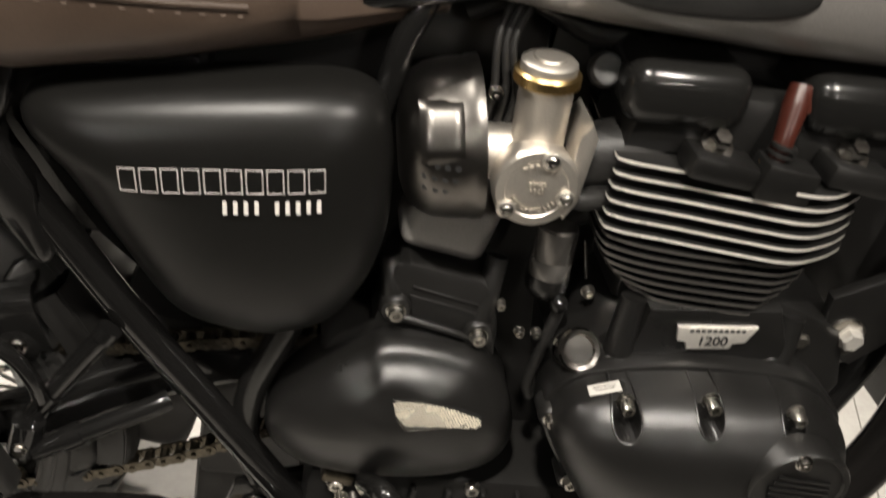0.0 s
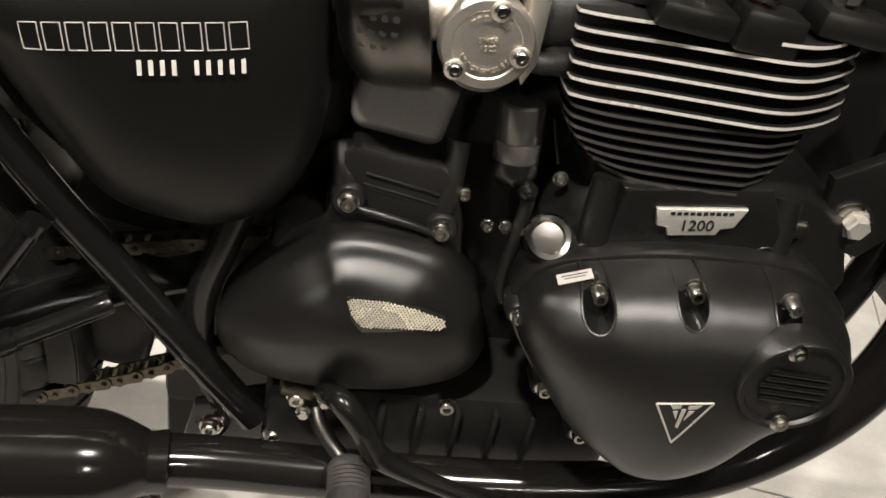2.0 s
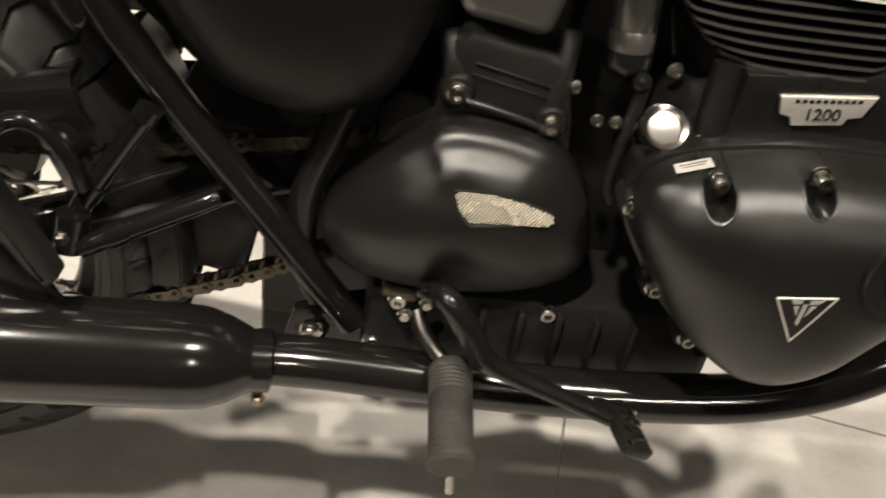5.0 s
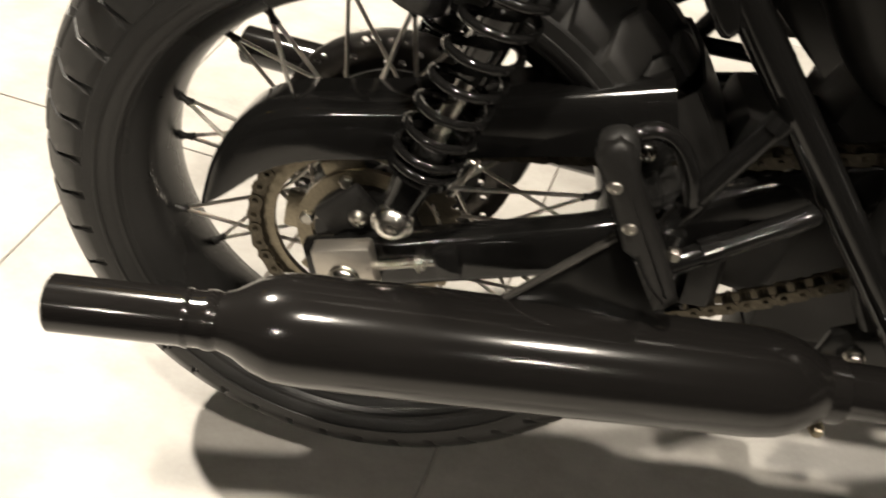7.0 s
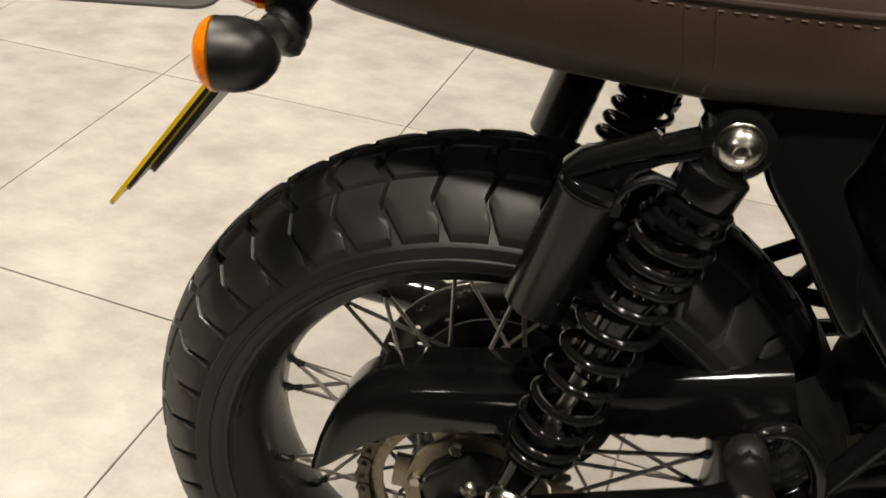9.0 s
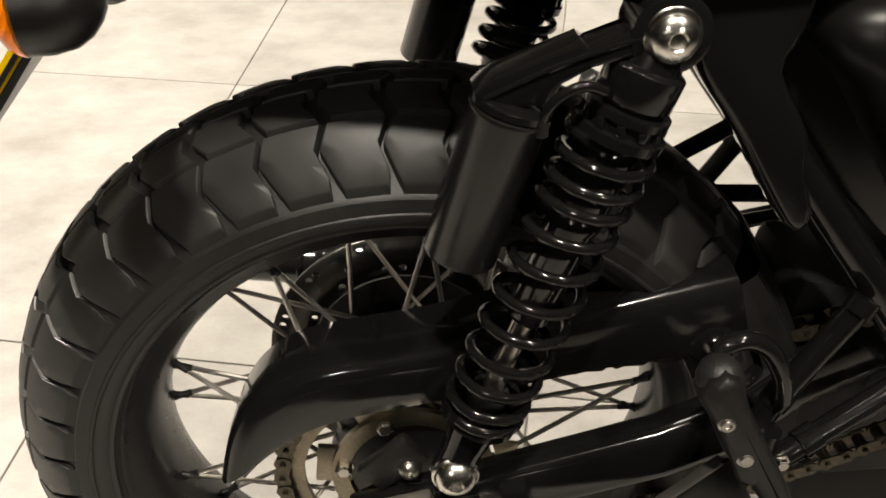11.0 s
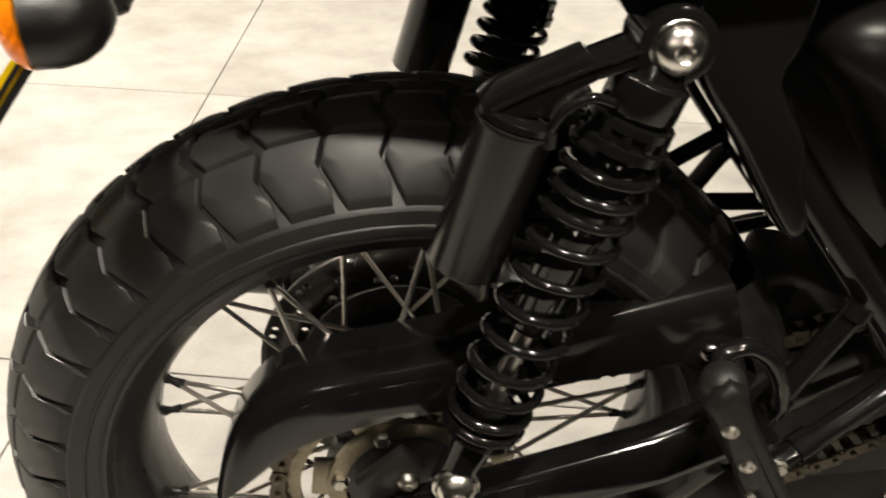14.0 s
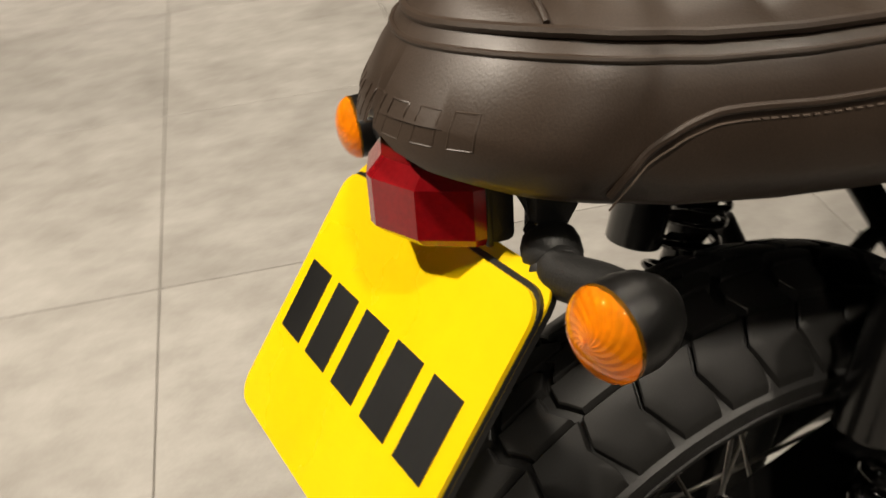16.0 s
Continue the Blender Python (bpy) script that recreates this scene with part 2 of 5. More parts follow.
def pillow(outline, y0, depth, power=2.6, steps=5, rings=12, tilt=(0, 0), shift=(0, 0), skirt=0.012, form=None):
    """A domed cover: the outline (x, z) at y0, rising towards -y by depth; tilt slopes its face along x and z."""
    line = spline([(x, 0, z) for x, z in outline], steps, True)
    c = sum(line, Vector()) / len(line)
    bm = bmesh.new()
    loops = [[bm.verts.new((p.x, y0 + skirt, p.z)) for p in line]]
    for k in range(rings + 1):
        s = 1 - (k / rings) ** 1.5 * 0.985 if k else 1.0
        h = depth * (1 - s ** power) ** (1 / power)
        loop = []
        for p in line:
            x, z = c.x + (p.x - c.x) * s + shift[0] * (1 - s), c.z + (p.z - c.z) * s + shift[1] * (1 - s)
            y = y0 - h * (1 + tilt[0] * (p.x - c.x) * s + tilt[1] * (p.z - c.z) * s) - (form(x, z, s) if form else 0)
            loop.append(bm.verts.new((x, y, z)))
        loops.append(loop)
    n = len(line)
    for a, b in zip(loops, loops[1:]):
        for i in range(n):
            bm.faces.new((a[i], a[(i + 1) % n], b[(i + 1) % n], b[i]))
    bm.faces.new(loops[-1])
    bm.faces.new(list(reversed(loops[0])))
    return bm


def loft(rings):
    bm = bmesh.new()
    vs = [[bm.verts.new(p) for p in ring] for ring in rings]
    n = len(vs[0])
    for a, b in zip(vs, vs[1:]):
        for i in range(n):
            bm.faces.new((a[i], a[(i + 1) % n], b[(i + 1) % n], b[i]))
    bm.faces.new(list(reversed(vs[0])))
    bm.faces.new(vs[-1])
    return bm


def socket_bolt(parent, at, r=0.006, h=0.006, way=(0, -1, 0), mat="chrome", label="", name="bolt"):
    """A cap screw with a rounded head and a hexagon socket sunk into it."""
    bm = lathe([(-0.002, r * 1.25), (0, r * 1.25), (0.0006, r), (h * 0.75, r), (h, r * 0.85), (h, r * 0.5), (h * 0.45, r * 0.46), (h * 0.45, 0.0004)],
               at, Vector(at) + Vector(way), 18)
    return part(name, bm, mat, parent, label)


def dome_bolt(parent, at, r=0.016, way=(0, -1, 0), mat="chrome", label=""):
    rows = [(-0.004, r * 1.12), (-0.001, r * 1.12), (0, r * 1.02)] + [(r * 0.72 * math.sin(a), r * math.cos(a)) for a in (radians(d) for d in range(5, 70, 8))]
    rows += [(r * 0.62, r * 0.3), (r * 0.4, r * 0.27), (r * 0.4, 0.0004)]
    return part("dome_bolt", lathe(rows, at, Vector(at) + Vector(way), 28), mat, parent, label)


def hex_bolt(parent, at, r=0.008, h=0.006, way=(0, -1, 0), mat="steel", label=""):
    rows = [(0, r * 1.3), (0.0015, r * 1.3), (0.0016, r), (h * 0.85, r), (h, r * 0.8)]
    bm = lathe(rows, at, Vector(at) + Vector(way), 6)
    return part("hex_bolt", bm, mat, parent, label, smooth=25)


# ---- the setting ----
from mathutils.bvhtree import BVHTree


def room():
    """A closed showroom: grout bed with stone tiles, unseen plain walls and ceiling added to bound the light."""
    floor = part("floor", box((16, 16, 0.1), (0, 2, -0.055)), "grout", None, smooth=0)
    tagged(floor, "grey stone tiles with thin joints on the showroom floor", "floor", kind="structure")
    walls = (("wall_north", (16.4, 0.2, 3.1), (0, 10.1, 1.5)), ("wall_south", (16.4, 0.2, 3.1), (0, -6.1, 1.5)),
             ("wall_east", (0.2, 16, 3.1), (8.1, 2, 1.5)), ("wall_west", (0.2, 16, 3.1), (-8.1, 2, 1.5)))
    for name, size, at in walls:
        tagged(part(name, box(size, at), "wall", None, smooth=0), "plain grey wall added out of view to bound the light", "wall", kind="structure")
    tagged(part("ceiling", box((16.4, 16.4, 0.1), (0, 2, CEILING + 0.06)), "ceiling", None, smooth=0), "plain dark ceiling added out of view to bound the light", "ceiling", kind="structure")
    return floor


def display_mat():
    """A flat grey mat with a rounded corner beyond the motorcycle, with the foot of a stand on it."""
    out = [(-1.04, 1.665)] + [(-1.04 + 0.06 * math.sin(a), 1.725 - 0.06 * math.cos(a)) for a in (radians(d) for d in range(15, 90, 15))] + [(-0.98, 1.725), (-0.86, 3.2), (-2.6, 3.3), (-2.6, 1.63)]
    bm = bmesh.new()
    lo = [bm.verts.new((x, y, 0.0)) for x, y in out]
    hi = [bm.verts.new((x, y, 0.009)) for x, y in out]
    bm.faces.new(list(reversed(lo)))
    bm.faces.new(hi)
    for i in range(len(out)):
        bm.faces.new((lo[i], lo[(i + 1) % len(out)], hi[(i + 1) % len(out)], hi[i]))
    mat = part("display_mat", bm, "mat", None, smooth=0)
    tagged(mat, "flat grey display mat with a rounded corner", "mat")
    foot = new("stand_foot")
    tagged(foot, "black metal stand foot on the grey mat", "stand")
    part("sole", box((0.12, 0.05, 0.018), (-1.12, 1.96, 0.0185), (0, 0, 25), 0.006), "gloss", foot)
    part("leg", tube([(-1.15, 1.95, 0.025), (-1.25, 1.98, 0.12), (-1.39, 2.03, 0.3)], 0.013, 12), "gloss", foot)
    part("bar", box((0.16, 0.016, 0.012), (-1.07, 2.13, 0.0155), (0, 0, 4), 0.003), "dull", foot)


def floor_tiles(floor):
    side, deep, joint = 0.645, 0.72, 0.0026
    turn = Matrix.Rotation(radians(-12), 4, "Z")
    corner = Vector((-0.315, 1.158, 0))
    one = bmesh.new()
    bmesh.ops.create_cube(one, size=1, matrix=pose(side / 2, deep / 2, -0.004) @ Matrix.Diagonal((side - joint, deep - joint, 0.008, 1)))
    top = [e for e in one.edges if all(v.co.z > -0.001 for v in e.verts)]
    bmesh.ops.bevel(one, geom=top, offset=0.0009, segments=1, affect="EDGES")
    first = None
    far = []
    for i in range(-18, 19):
        for j in range(-16, 18):
            m = Matrix.Translation(corner) @ turn @ Matrix.Translation((i * side, j * deep, 0))
            centre = m @ Vector((side / 2, deep / 2, 0))
            if abs(centre.x) > 3.6 or not -2.2 < centre.y < 4.2:
                far.append(m)
                continue
            if first is None:
                first = part("tile", one, "tile", floor, smooth=0)
                first.matrix_basis = m
            else:
                again(first, m)
    verts, faces = [], []
    h, d = side - joint / 2, deep - joint / 2
    for m in far:
        ring = [m @ Vector((x, y, z)) for z in (-0.004, 0.0) for x, y in ((joint / 2, joint / 2), (h, joint / 2), (h, d), (joint / 2, d))]
        if any(abs(p.x) > 7.98 or not -5.98 < p.y < 9.98 for p in ring):
            continue
        k = len(verts)
        verts += ring
        faces += [(k + 4, k + 5, k + 6, k + 7)] + [(k + a, k + (a + 1) % 4, k + 4 + (a + 1) % 4, k + 4 + a) for a in range(4)]
    me = bpy.data.meshes.new("far_tiles")
    me.from_pydata(verts, [], faces)
    tagged(hang("far_tiles", me, "tile", floor, "", 0), kind="stuff")


# ---- the motorcycle, in its own upright frame: x ahead, y to its far side, the rear axle at (0, 0, 0.32) ----
LEAN = 9.0
bike = new("motorcycle")
bike.matrix_world = pose(0, 0, 0, -LEAN, 0, 0)
bike.empty_display_size = 0.2
tagged(bike, "black retro motorcycle leaning on its side stand on the tiled floor", "motorcycle")
AXLE = Vector((0.0096, -0.004, 0.3215))


def around_axle(degrees):
    return Matrix.Translation(AXLE) @ Matrix.Rotation(radians(degrees), 4, "Y") @ Matrix.Translation(-AXLE)


def ring_about_axle(profile, seg=96):
    """A closed profile of (y, radius) rows turned about the rear axle."""
    bm = bmesh.new()
    rings = []
    for i in range(seg):
        a = 2 * math.pi * i / seg
        rings.append([bm.verts.new((AXLE.x + r * math.cos(a), AXLE.y + y, AXLE.z + r * math.sin(a))) for y, r in profile])
    n = len(profile)
    for i in range(seg):
        p, q = rings[i], rings[(i + 1) % seg]
        for k in range(n):
            bm.faces.new((p[k], p[(k + 1) % n], q[(k + 1) % n], q[k]))
    return bm


def tyre_radius(y):
    """The outer radius of the tread at y."""
    return 0.3225 - 0.056 * (abs(y) / 0.075) ** 2.5


def rear_tyre():
    """A carcass with separate tread blocks standing proud of it."""
    outer = [(y, tyre_radius(y) - 0.0075) for y in np.linspace(-0.072, 0.072, 19)]
    side = [(0.0765, 0.262), (0.077, 0.253), (0.0745, 0.245), (0.069, 0.238), (0.06, 0.231), (0.05, 0.2265)]
    prof = outer + side + [(-y, r) for y, r in reversed(side)]
    tyre = part("rear_tyre", ring_about_axle(prof, 120), "rubber", bike, "black road and trail tyre with chunky tread blocks")
    for s in (-1, 1):  # raised rings on the side wall
        part("sidewall_ring", ring_about_axle([(s * 0.0772, 0.2525), (s * 0.0782, 0.2515), (s * 0.0782, 0.2495), (s * 0.0768, 0.2485)], 96), "rubber", tyre)
        part("bead_ring", ring_about_axle([(s * 0.0675, 0.2375), (s * 0.0695, 0.2385), (s * 0.0682, 0.2355), (s * 0.0655, 0.2345)], 96), "rubber", tyre)

    pitch = 360 / 44

    def block(corners):
        """Corners as (degrees along the tread, y), laid on the tread's curve with depth."""
        pts = [Vector((a, y, 0)) for a, y in corners]
        bm = bmesh.new()
        top, low = [], []
        c = sum(pts, Vector()) / len(pts)
        dense = []
        for i, p in enumerate(pts):
            q = pts[(i + 1) % len(pts)]
            dense += [p.lerp(q, k / 3) for k in range(3)]

        def place(p, drop, shrink):
            a, y = radians(c.x + (p.x - c.x) * shrink), c.y + (p.y - c.y) * shrink
            r = tyre_radius(y) - drop
            return (AXLE.x + r * math.cos(a), AXLE.y + y, AXLE.z + r * math.sin(a))
        low = [bm.verts.new(place(p, 0.009, 1.0)) for p in dense]
        mid = [bm.verts.new(place(p, 0.0012, 0.985)) for p in dense]
        top = [bm.verts.new(place(p, 0.0, 0.93)) for p in dense]
        inn = [bm.verts.new(place(p, -0.0003, 0.5)) for p in dense]
        n = len(dense)
        for a, b in ((low, mid), (mid, top), (top, inn)):
            for i in range(n):
                bm.faces.new((a[i], a[(i + 1) % n], b[(i + 1) % n], b[i]))
        bm.faces.new(inn)
        return bm
    kinds = []
    for s in (-1, 1):
        off = 0 if s < 0 else pitch / 2
        shoulder = [(0.25, 0.0435), (pitch - 0.25, 0.0435), (pitch + 1.1, 0.056), (pitch - 0.3, 0.0665), (pitch - 1.4, 0.0725), (0.5, 0.0725), (0.4, 0.067), (1.6, 0.056)]
        middle = [(0.7, 0.0415), (pitch - 0.9, 0.0415), (pitch + 0.7, 0.03), (pitch + 0.2, 0.0185), (1.8, 0.0185), (2.3, 0.03)]
        centre = [(1.0, 0.0165), (pitch - 0.6, 0.0165), (pitch - 2.2, 0.006), (pitch - 1.4, 0.0008), (0.2, 0.0008), (-0.6, 0.006)]
        for shape in (shoulder, middle, centre):
            kinds.append([(off + a, s * y) for a, y in shape])
    for shape in kinds:
        first = part("tread_block", block(shape), "tread", tyre, smooth=30)
        for i in range(1, 44):
            again(first, around_axle(pitch * i))
    return tyre


def rear_rim():
    half = [(0.060, 0.2355), (0.0615, 0.232), (0.059, 0.229), (0.055, 0.2265), (0.049, 0.217), (0.03, 0.2095), (0.012, 0.2065)]
    skin = [(0.056, 0.233), (0.045, 0.2235), (0.0, 0.214)]
    prof = [(-y, r) for y, r in half] + [(0, 0.206)] + [(y, r) for y, r in reversed(half)] + skin + [(-y, r) for y, r in reversed(skin[:-1])]
    rim = part("rear_rim", ring_about_axle(prof, 120), "rim", bike, "black spoked wheel rim")
    hub = lathe([(-0.062, 0.02), (-0.062, 0.05), (-0.052, 0.055), (-0.046, 0.052), (-0.03, 0.036), (0.03, 0.036), (0.046, 0.052), (0.052, 0.06), (0.064, 0.058), (0.064, 0.02)], AXLE, AXLE + Vector((0, 1, 0)), 40)
    part("hub", hub, "crackle", bike, "black wheel hub")
    # crossed spokes: four sets of ten, each bar with its nipple
    sets = ((-0.045, 0.050, 52, -0.016), (-0.050, 0.050, -52, -0.016), (0.047, 0.055, 52, 0.016), (0.052, 0.055, -52, 0.016))
    for k, (y, r, lead, yr) in enumerate(sets):
        a0, a1 = radians(0), radians(lead)
        p = Vector((AXLE.x + r * math.cos(a0), y, 0.32 + r * math.sin(a0)))
        q = Vector((AXLE.x + 0.2085 * math.cos(a1), yr, 0.32 + 0.2085 * math.sin(a1)))
        first = part("spoke", tube([p, q], 0.0021, 8), "spoke", rim)
        n0 = part("nipple", lathe([(0, 0.0036), (0.003, 0.0036), (0.004, 0.003), (0.016, 0.0028), (0.0165, 0.002)], q, p, 8), "dull", rim)
        for i in range(10):
            m = around_axle(36 * i + (4, 9, 22, 27)[k])
            if i == 0:
                first.matrix_basis = n0.matrix_basis = m
            else:
                again(first, m)
                again(n0, m)
    return rim


def brake_disc():
    prof = [(0.094, 0.13), (0.099, 0.13), (0.099, 0.088), (0.094, 0.088)]
    holes = bmesh.new()
    for i in range(40):
        rr = (0.0955, 0.108, 0.1215)[i % 3]
        for dm in (0, 4.5):
            if dm and i % 3 < 2:
                continue
            m = around_axle(9 * i + dm) @ pose(AXLE.x, 0.0965, AXLE.z + rr, 90, 0, 0)
            bmesh.ops.create_cone(holes, cap_ends=True, segments=10, radius1=0.0038, radius2=0.0038, depth=0.02, matrix=m)
    disc = hang("brake_disc", carve(ring_about_axle(prof, 72), [holes]), "disc", bike, "drilled steel rear brake disc", 0)
    part("disc_carrier", ring_about_axle([(0.085, 0.092), (0.093, 0.092), (0.093, 0.03), (0.085, 0.03)], 48), "dull", disc)
    cal = box((0.07, 0.05, 0.11), (0.125, 0.095, 0.36), (0, 20, 0), 0.012)
    part("brake_caliper", cal, "crackle", bike, "black rear brake caliper")


def sprocket_and_chain():
    # toothed ring with long slots between six arms
    bm = bmesh.new()
    y0, y1 = -0.0655, -0.0597
    seg = 43 * 4
    ro = [0.0925 + (0.0055 if i % 4 in (1, 2) else -0.0005) for i in range(seg)]
    rows = []
    for i in range(seg):
        a = 2 * math.pi * i / seg
        rows.append([bm.verts.new((r * math.cos(a), y, 0.32 + r * math.sin(a))) for r, y in ((ro[i], y0 + 0.0015), (0.088, y0), (0.0785, y0), (0.0785, y1), (ro[i], y1 - 0.0015))])
    for i in range(seg):
        p, q = rows[i], rows[(i + 1) % seg]
        for k in range(5):
            bm.faces.new((p[k], p[(k + 1) % 5], q[(k + 1) % 5], q[k]))
    sprocket = part("rear_sprocket", bm, "sprocket", bike, "plated steel rear sprocket with long slots")
    part("inner_ring", ring_about_axle([(y0, 0.066), (y0, 0.052), (y1, 0.052), (y1, 0.066)], 72), "sprocket", sprocket)
    arm = None
    for i in range(6):
        m = around_axle(60 * i + 8)
        if arm is None:
            arm = part("arm", box((0.03, 0.0056, 0.038), (0.073, -0.0626, 0.32), (0, 0, 0), 0.0015), "sprocket", sprocket)
            nut = part("nut", lathe([(0, 0.0085), (0.0015, 0.0085), (0.0016, 0.0068), (0.008, 0.0068), (0.009, 0.005)], (0.066, -0.0655, 0.32), (0.066, -0.1, 0.32), 6), "steel", sprocket, smooth=25)
            arm.matrix_basis = nut.matrix_basis = m
        else:
            again(arm, m)
            again(nut, m)
    part("sprocket_carrier", lathe([(0, 0.03), (0, 0.056), (0.02, 0.058), (0.022, 0.03)], (0, -0.0592, 0.32), (0, 0, 0.32), 48), "dull", bike, "black cush drive carrier")
    # chain: the path in x and z, rear sprocket round to the front one
    path = []
    for d in range(262, 96, -8):
        a = radians(d)
        path.append((0.0965 * math.cos(a), 0.32 + 0.0965 * math.sin(a)))
    path += [(0.1, 0.42), (0.2, 0.43), (0.3, 0.4405), (0.4, 0.461), (0.5, 0.479)]
    for d in range(80, -95, -20):
        a = radians(d)
        path.append((0.545 + 0.04 * math.cos(a), 0.438 + 0.042 * math.sin(a)))
    path += [(0.47, 0.362), (0.412, 0.327), (0.366, 0.304), (0.271, 0.266), (0.15, 0.238), (0.05, 0.2235)]
    line = [Vector((x, -0.062, z)) for x, z in path]
    line.append(line[0])
    step, at, pts = 0.0159, 0.0, []
    for a, b in zip(line, line[1:]):
        gap = (b - a).length
        while at < gap:
            pts.append(a.lerp(b, at / gap))
            at += step
        at -= gap

    def plate(wide):
        out = []
        for k in range(20):
            a = 2 * math.pi * k / 20
            cx = 0.00795 if math.cos(a) > 0 else -0.00795
            waist = 0.0072 if abs(math.cos(a)) > 0.3 else 0.0052
            out.append((cx * (1 if abs(math.cos(a)) > 0.3 else 0.55) + waist * math.cos(a), waist * math.sin(a)))
        b = slab(out, -0.0075 - wide, -0.006 - wide)
        for k in (-1, 1):
            tmp = lathe([(0, 0.0026), (0.0022, 0.0026), (0.0026, 0.0018)], (k * 0.00795, -0.0075 - wide, 0), (k * 0.00795, -1, 0), 8)
            me = bpy.data.meshes.new("t")
            tmp.to_mesh(me)
            b.from_mesh(me)
            tmp.free()
            tmp = lathe([(-0.006 - wide, 0.0049), (0.006 + wide, 0.0049)], (k * 0.00795, 0, 0), (k * 0.00795, 1, 0), 8)
            tmp.to_mesh(me)
            b.from_mesh(me)
            tmp.free()
            bpy.data.meshes.remove(me)
        me = bpy.data.meshes.new("t2")
        slab(out, 0.006 + wide, 0.0075 + wide).to_mesh(me)
        b.from_mesh(me)
        return b
    chain = part("drive_chain", tube([pts[0], pts[0] + Vector((0.002, 0, 0.002))], 0.003, 6), "chain", bike, "oiled steel roller chain")
    firsts = {}
    for i, p in enumerate(pts):
        q = pts[(i + 1) % len(pts)]
        ang = math.atan2(q.z - p.z, q.x - p.x)
        m = Matrix.Translation((p + q) / 2) @ Matrix.Rotation(-ang, 4, "Y")
        kind = i % 2
        if kind not in firsts:
            firsts[kind] = part("link", plate(0.0016 * kind), "chain", chain)
            firsts[kind].matrix_basis = m
        else:
            again(firsts[kind], m)


def swingarm():
    for s in (-1, 1):
        rows = []
        for x, z, h, w, y in ((-0.035, 0.307, 0.02, 0.012, 0.1), (-0.01, 0.314, 0.024, 0.014, 0.1), (0.05, 0.3255, 0.024, 0.015, 0.1), (0.2, 0.366, 0.024, 0.016, 0.1), (0.25, 0.381, 0.024, 0.016, 0.094), (0.31, 0.4, 0.025, 0.017, 0.068), (0.38, 0.422, 0.025, 0.018, 0.052), (0.43, 0.436, 0.024, 0.018, 0.05)):
            ring = []
            for k in range(24):
                a = 2 * math.pi * k / 24
                c, si = math.cos(a), math.sin(a)
                ring.append((x - 0.3 * h * si, s * y + w * math.copysign(abs(c) ** 0.5, c), z + h * math.copysign(abs(si) ** 0.5, si)))
            rows.append(ring)
        arm = part("swingarm", loft(rows), "gloss", bike, "gloss black steel swingarm")
        yo = s * 0.118
        part("adjuster_block", box((0.052, 0.02, 0.046), (0.002, yo - s * 0.0005 + s * 0.006, 0.324), (0, -12, 0), 0.003), "silver", arm, "plated chain adjuster block")
        dome_bolt(arm, (0.002, s * 0.135, 0.318), 0.0125, (0, s, 0), "steel", "rounded axle nut")
        if s < 0:
            dome_bolt(arm, (0.0075, -0.104, 0.361), 0.0085, (0, -1, 0), "steel")
        part("adjuster_screw", tube([(0.02, yo, 0.322), (0.085, yo, 0.34)], 0.0042, 10), "steel", arm)
        hex_bolt(arm, (0.062, yo, 0.334), 0.0075, 0.007, (1, 0, 0.27), "steel")
        part("adjuster_lug", box((0.022, 0.03, 0.03), (0.088, s * 0.112, 0.34), (0, -15, 0), 0.004), "gloss", arm)
    part("swingarm_brace", tube([(0.36, -0.055, 0.418), (0.36, 0.055, 0.418)], 0.02, 14), "gloss", bike)
    part("caliper_stay", box((0.05, 0.012, 0.03), (-0.005, -0.098, 0.365), (0, -40, 0), 0.004), "dull", bike, "dark sprocket guard tab")


def chain_guard():
    top = [(-0.142, 0.338), (-0.128, 0.385), (-0.103, 0.425), (-0.07, 0.446), (-0.03, 0.454), (0.033, 0.463), (0.13, 0.487), (0.245, 0.512)]
    low = [(0.262, 0.45), (0.16, 0.437), (0.057, 0.418), (-0.03, 0.404), (-0.075, 0.388), (-0.108, 0.362)]
    bm = bmesh.new()
    t = spline([(x, 0, z) for x, z in top], 4)
    l = spline([(x, 0, z) for x, z in reversed(low)], 4)
    l = [Vector((float(np.interp(i, np.linspace(0, len(t) - 1, len(l)), [p.x for p in l])), 0, float(np.interp(i, np.linspace(0, len(t) - 1, len(l)), [p.z for p in l])))) for i in range(len(t))]
    rings = []
    for p, q in zip(t, l):
        up = (p - q).normalized()
        a = p - up * 0.012
        outer = [(a.lerp(q, k / 6), -0.09 - 0.0015 * math.sin(math.pi * k / 6) + 0.002 * k / 6) for k in range(7)]
        ring = [(p.x - up.x * 0.002, -0.03, p.z - up.z * 0.002), (p.x, -0.055, p.z), (p.x, -0.078, p.z), (p.x - up.x * 0.004, -0.086, p.z - up.z * 0.004)]
        ring += [(v.x, y, v.z) for v, y in outer] + [(v.x, y + 0.003, v.z) for v, y in reversed(outer)]
        rings.append(ring + [(p.x - up.x * 0.006, -0.078, p.z - up.z * 0.006), (p.x - up.x * 0.005, -0.03, p.z - up.z * 0.005)])
    guard = part("chain_guard", loft(rings), "gloss", bike, "gloss black pressed steel chain guard")
    part("guard_boss", lathe([(0, 0.02), (0.004, 0.02), (0.007, 0.016)], (0.235, -0.084, 0.454), (0.235, -1, 0.454), 24), "gloss", guard)
    dome_bolt(guard, (0.235, -0.0905, 0.454), 0.0085, label="chrome guard bolt")


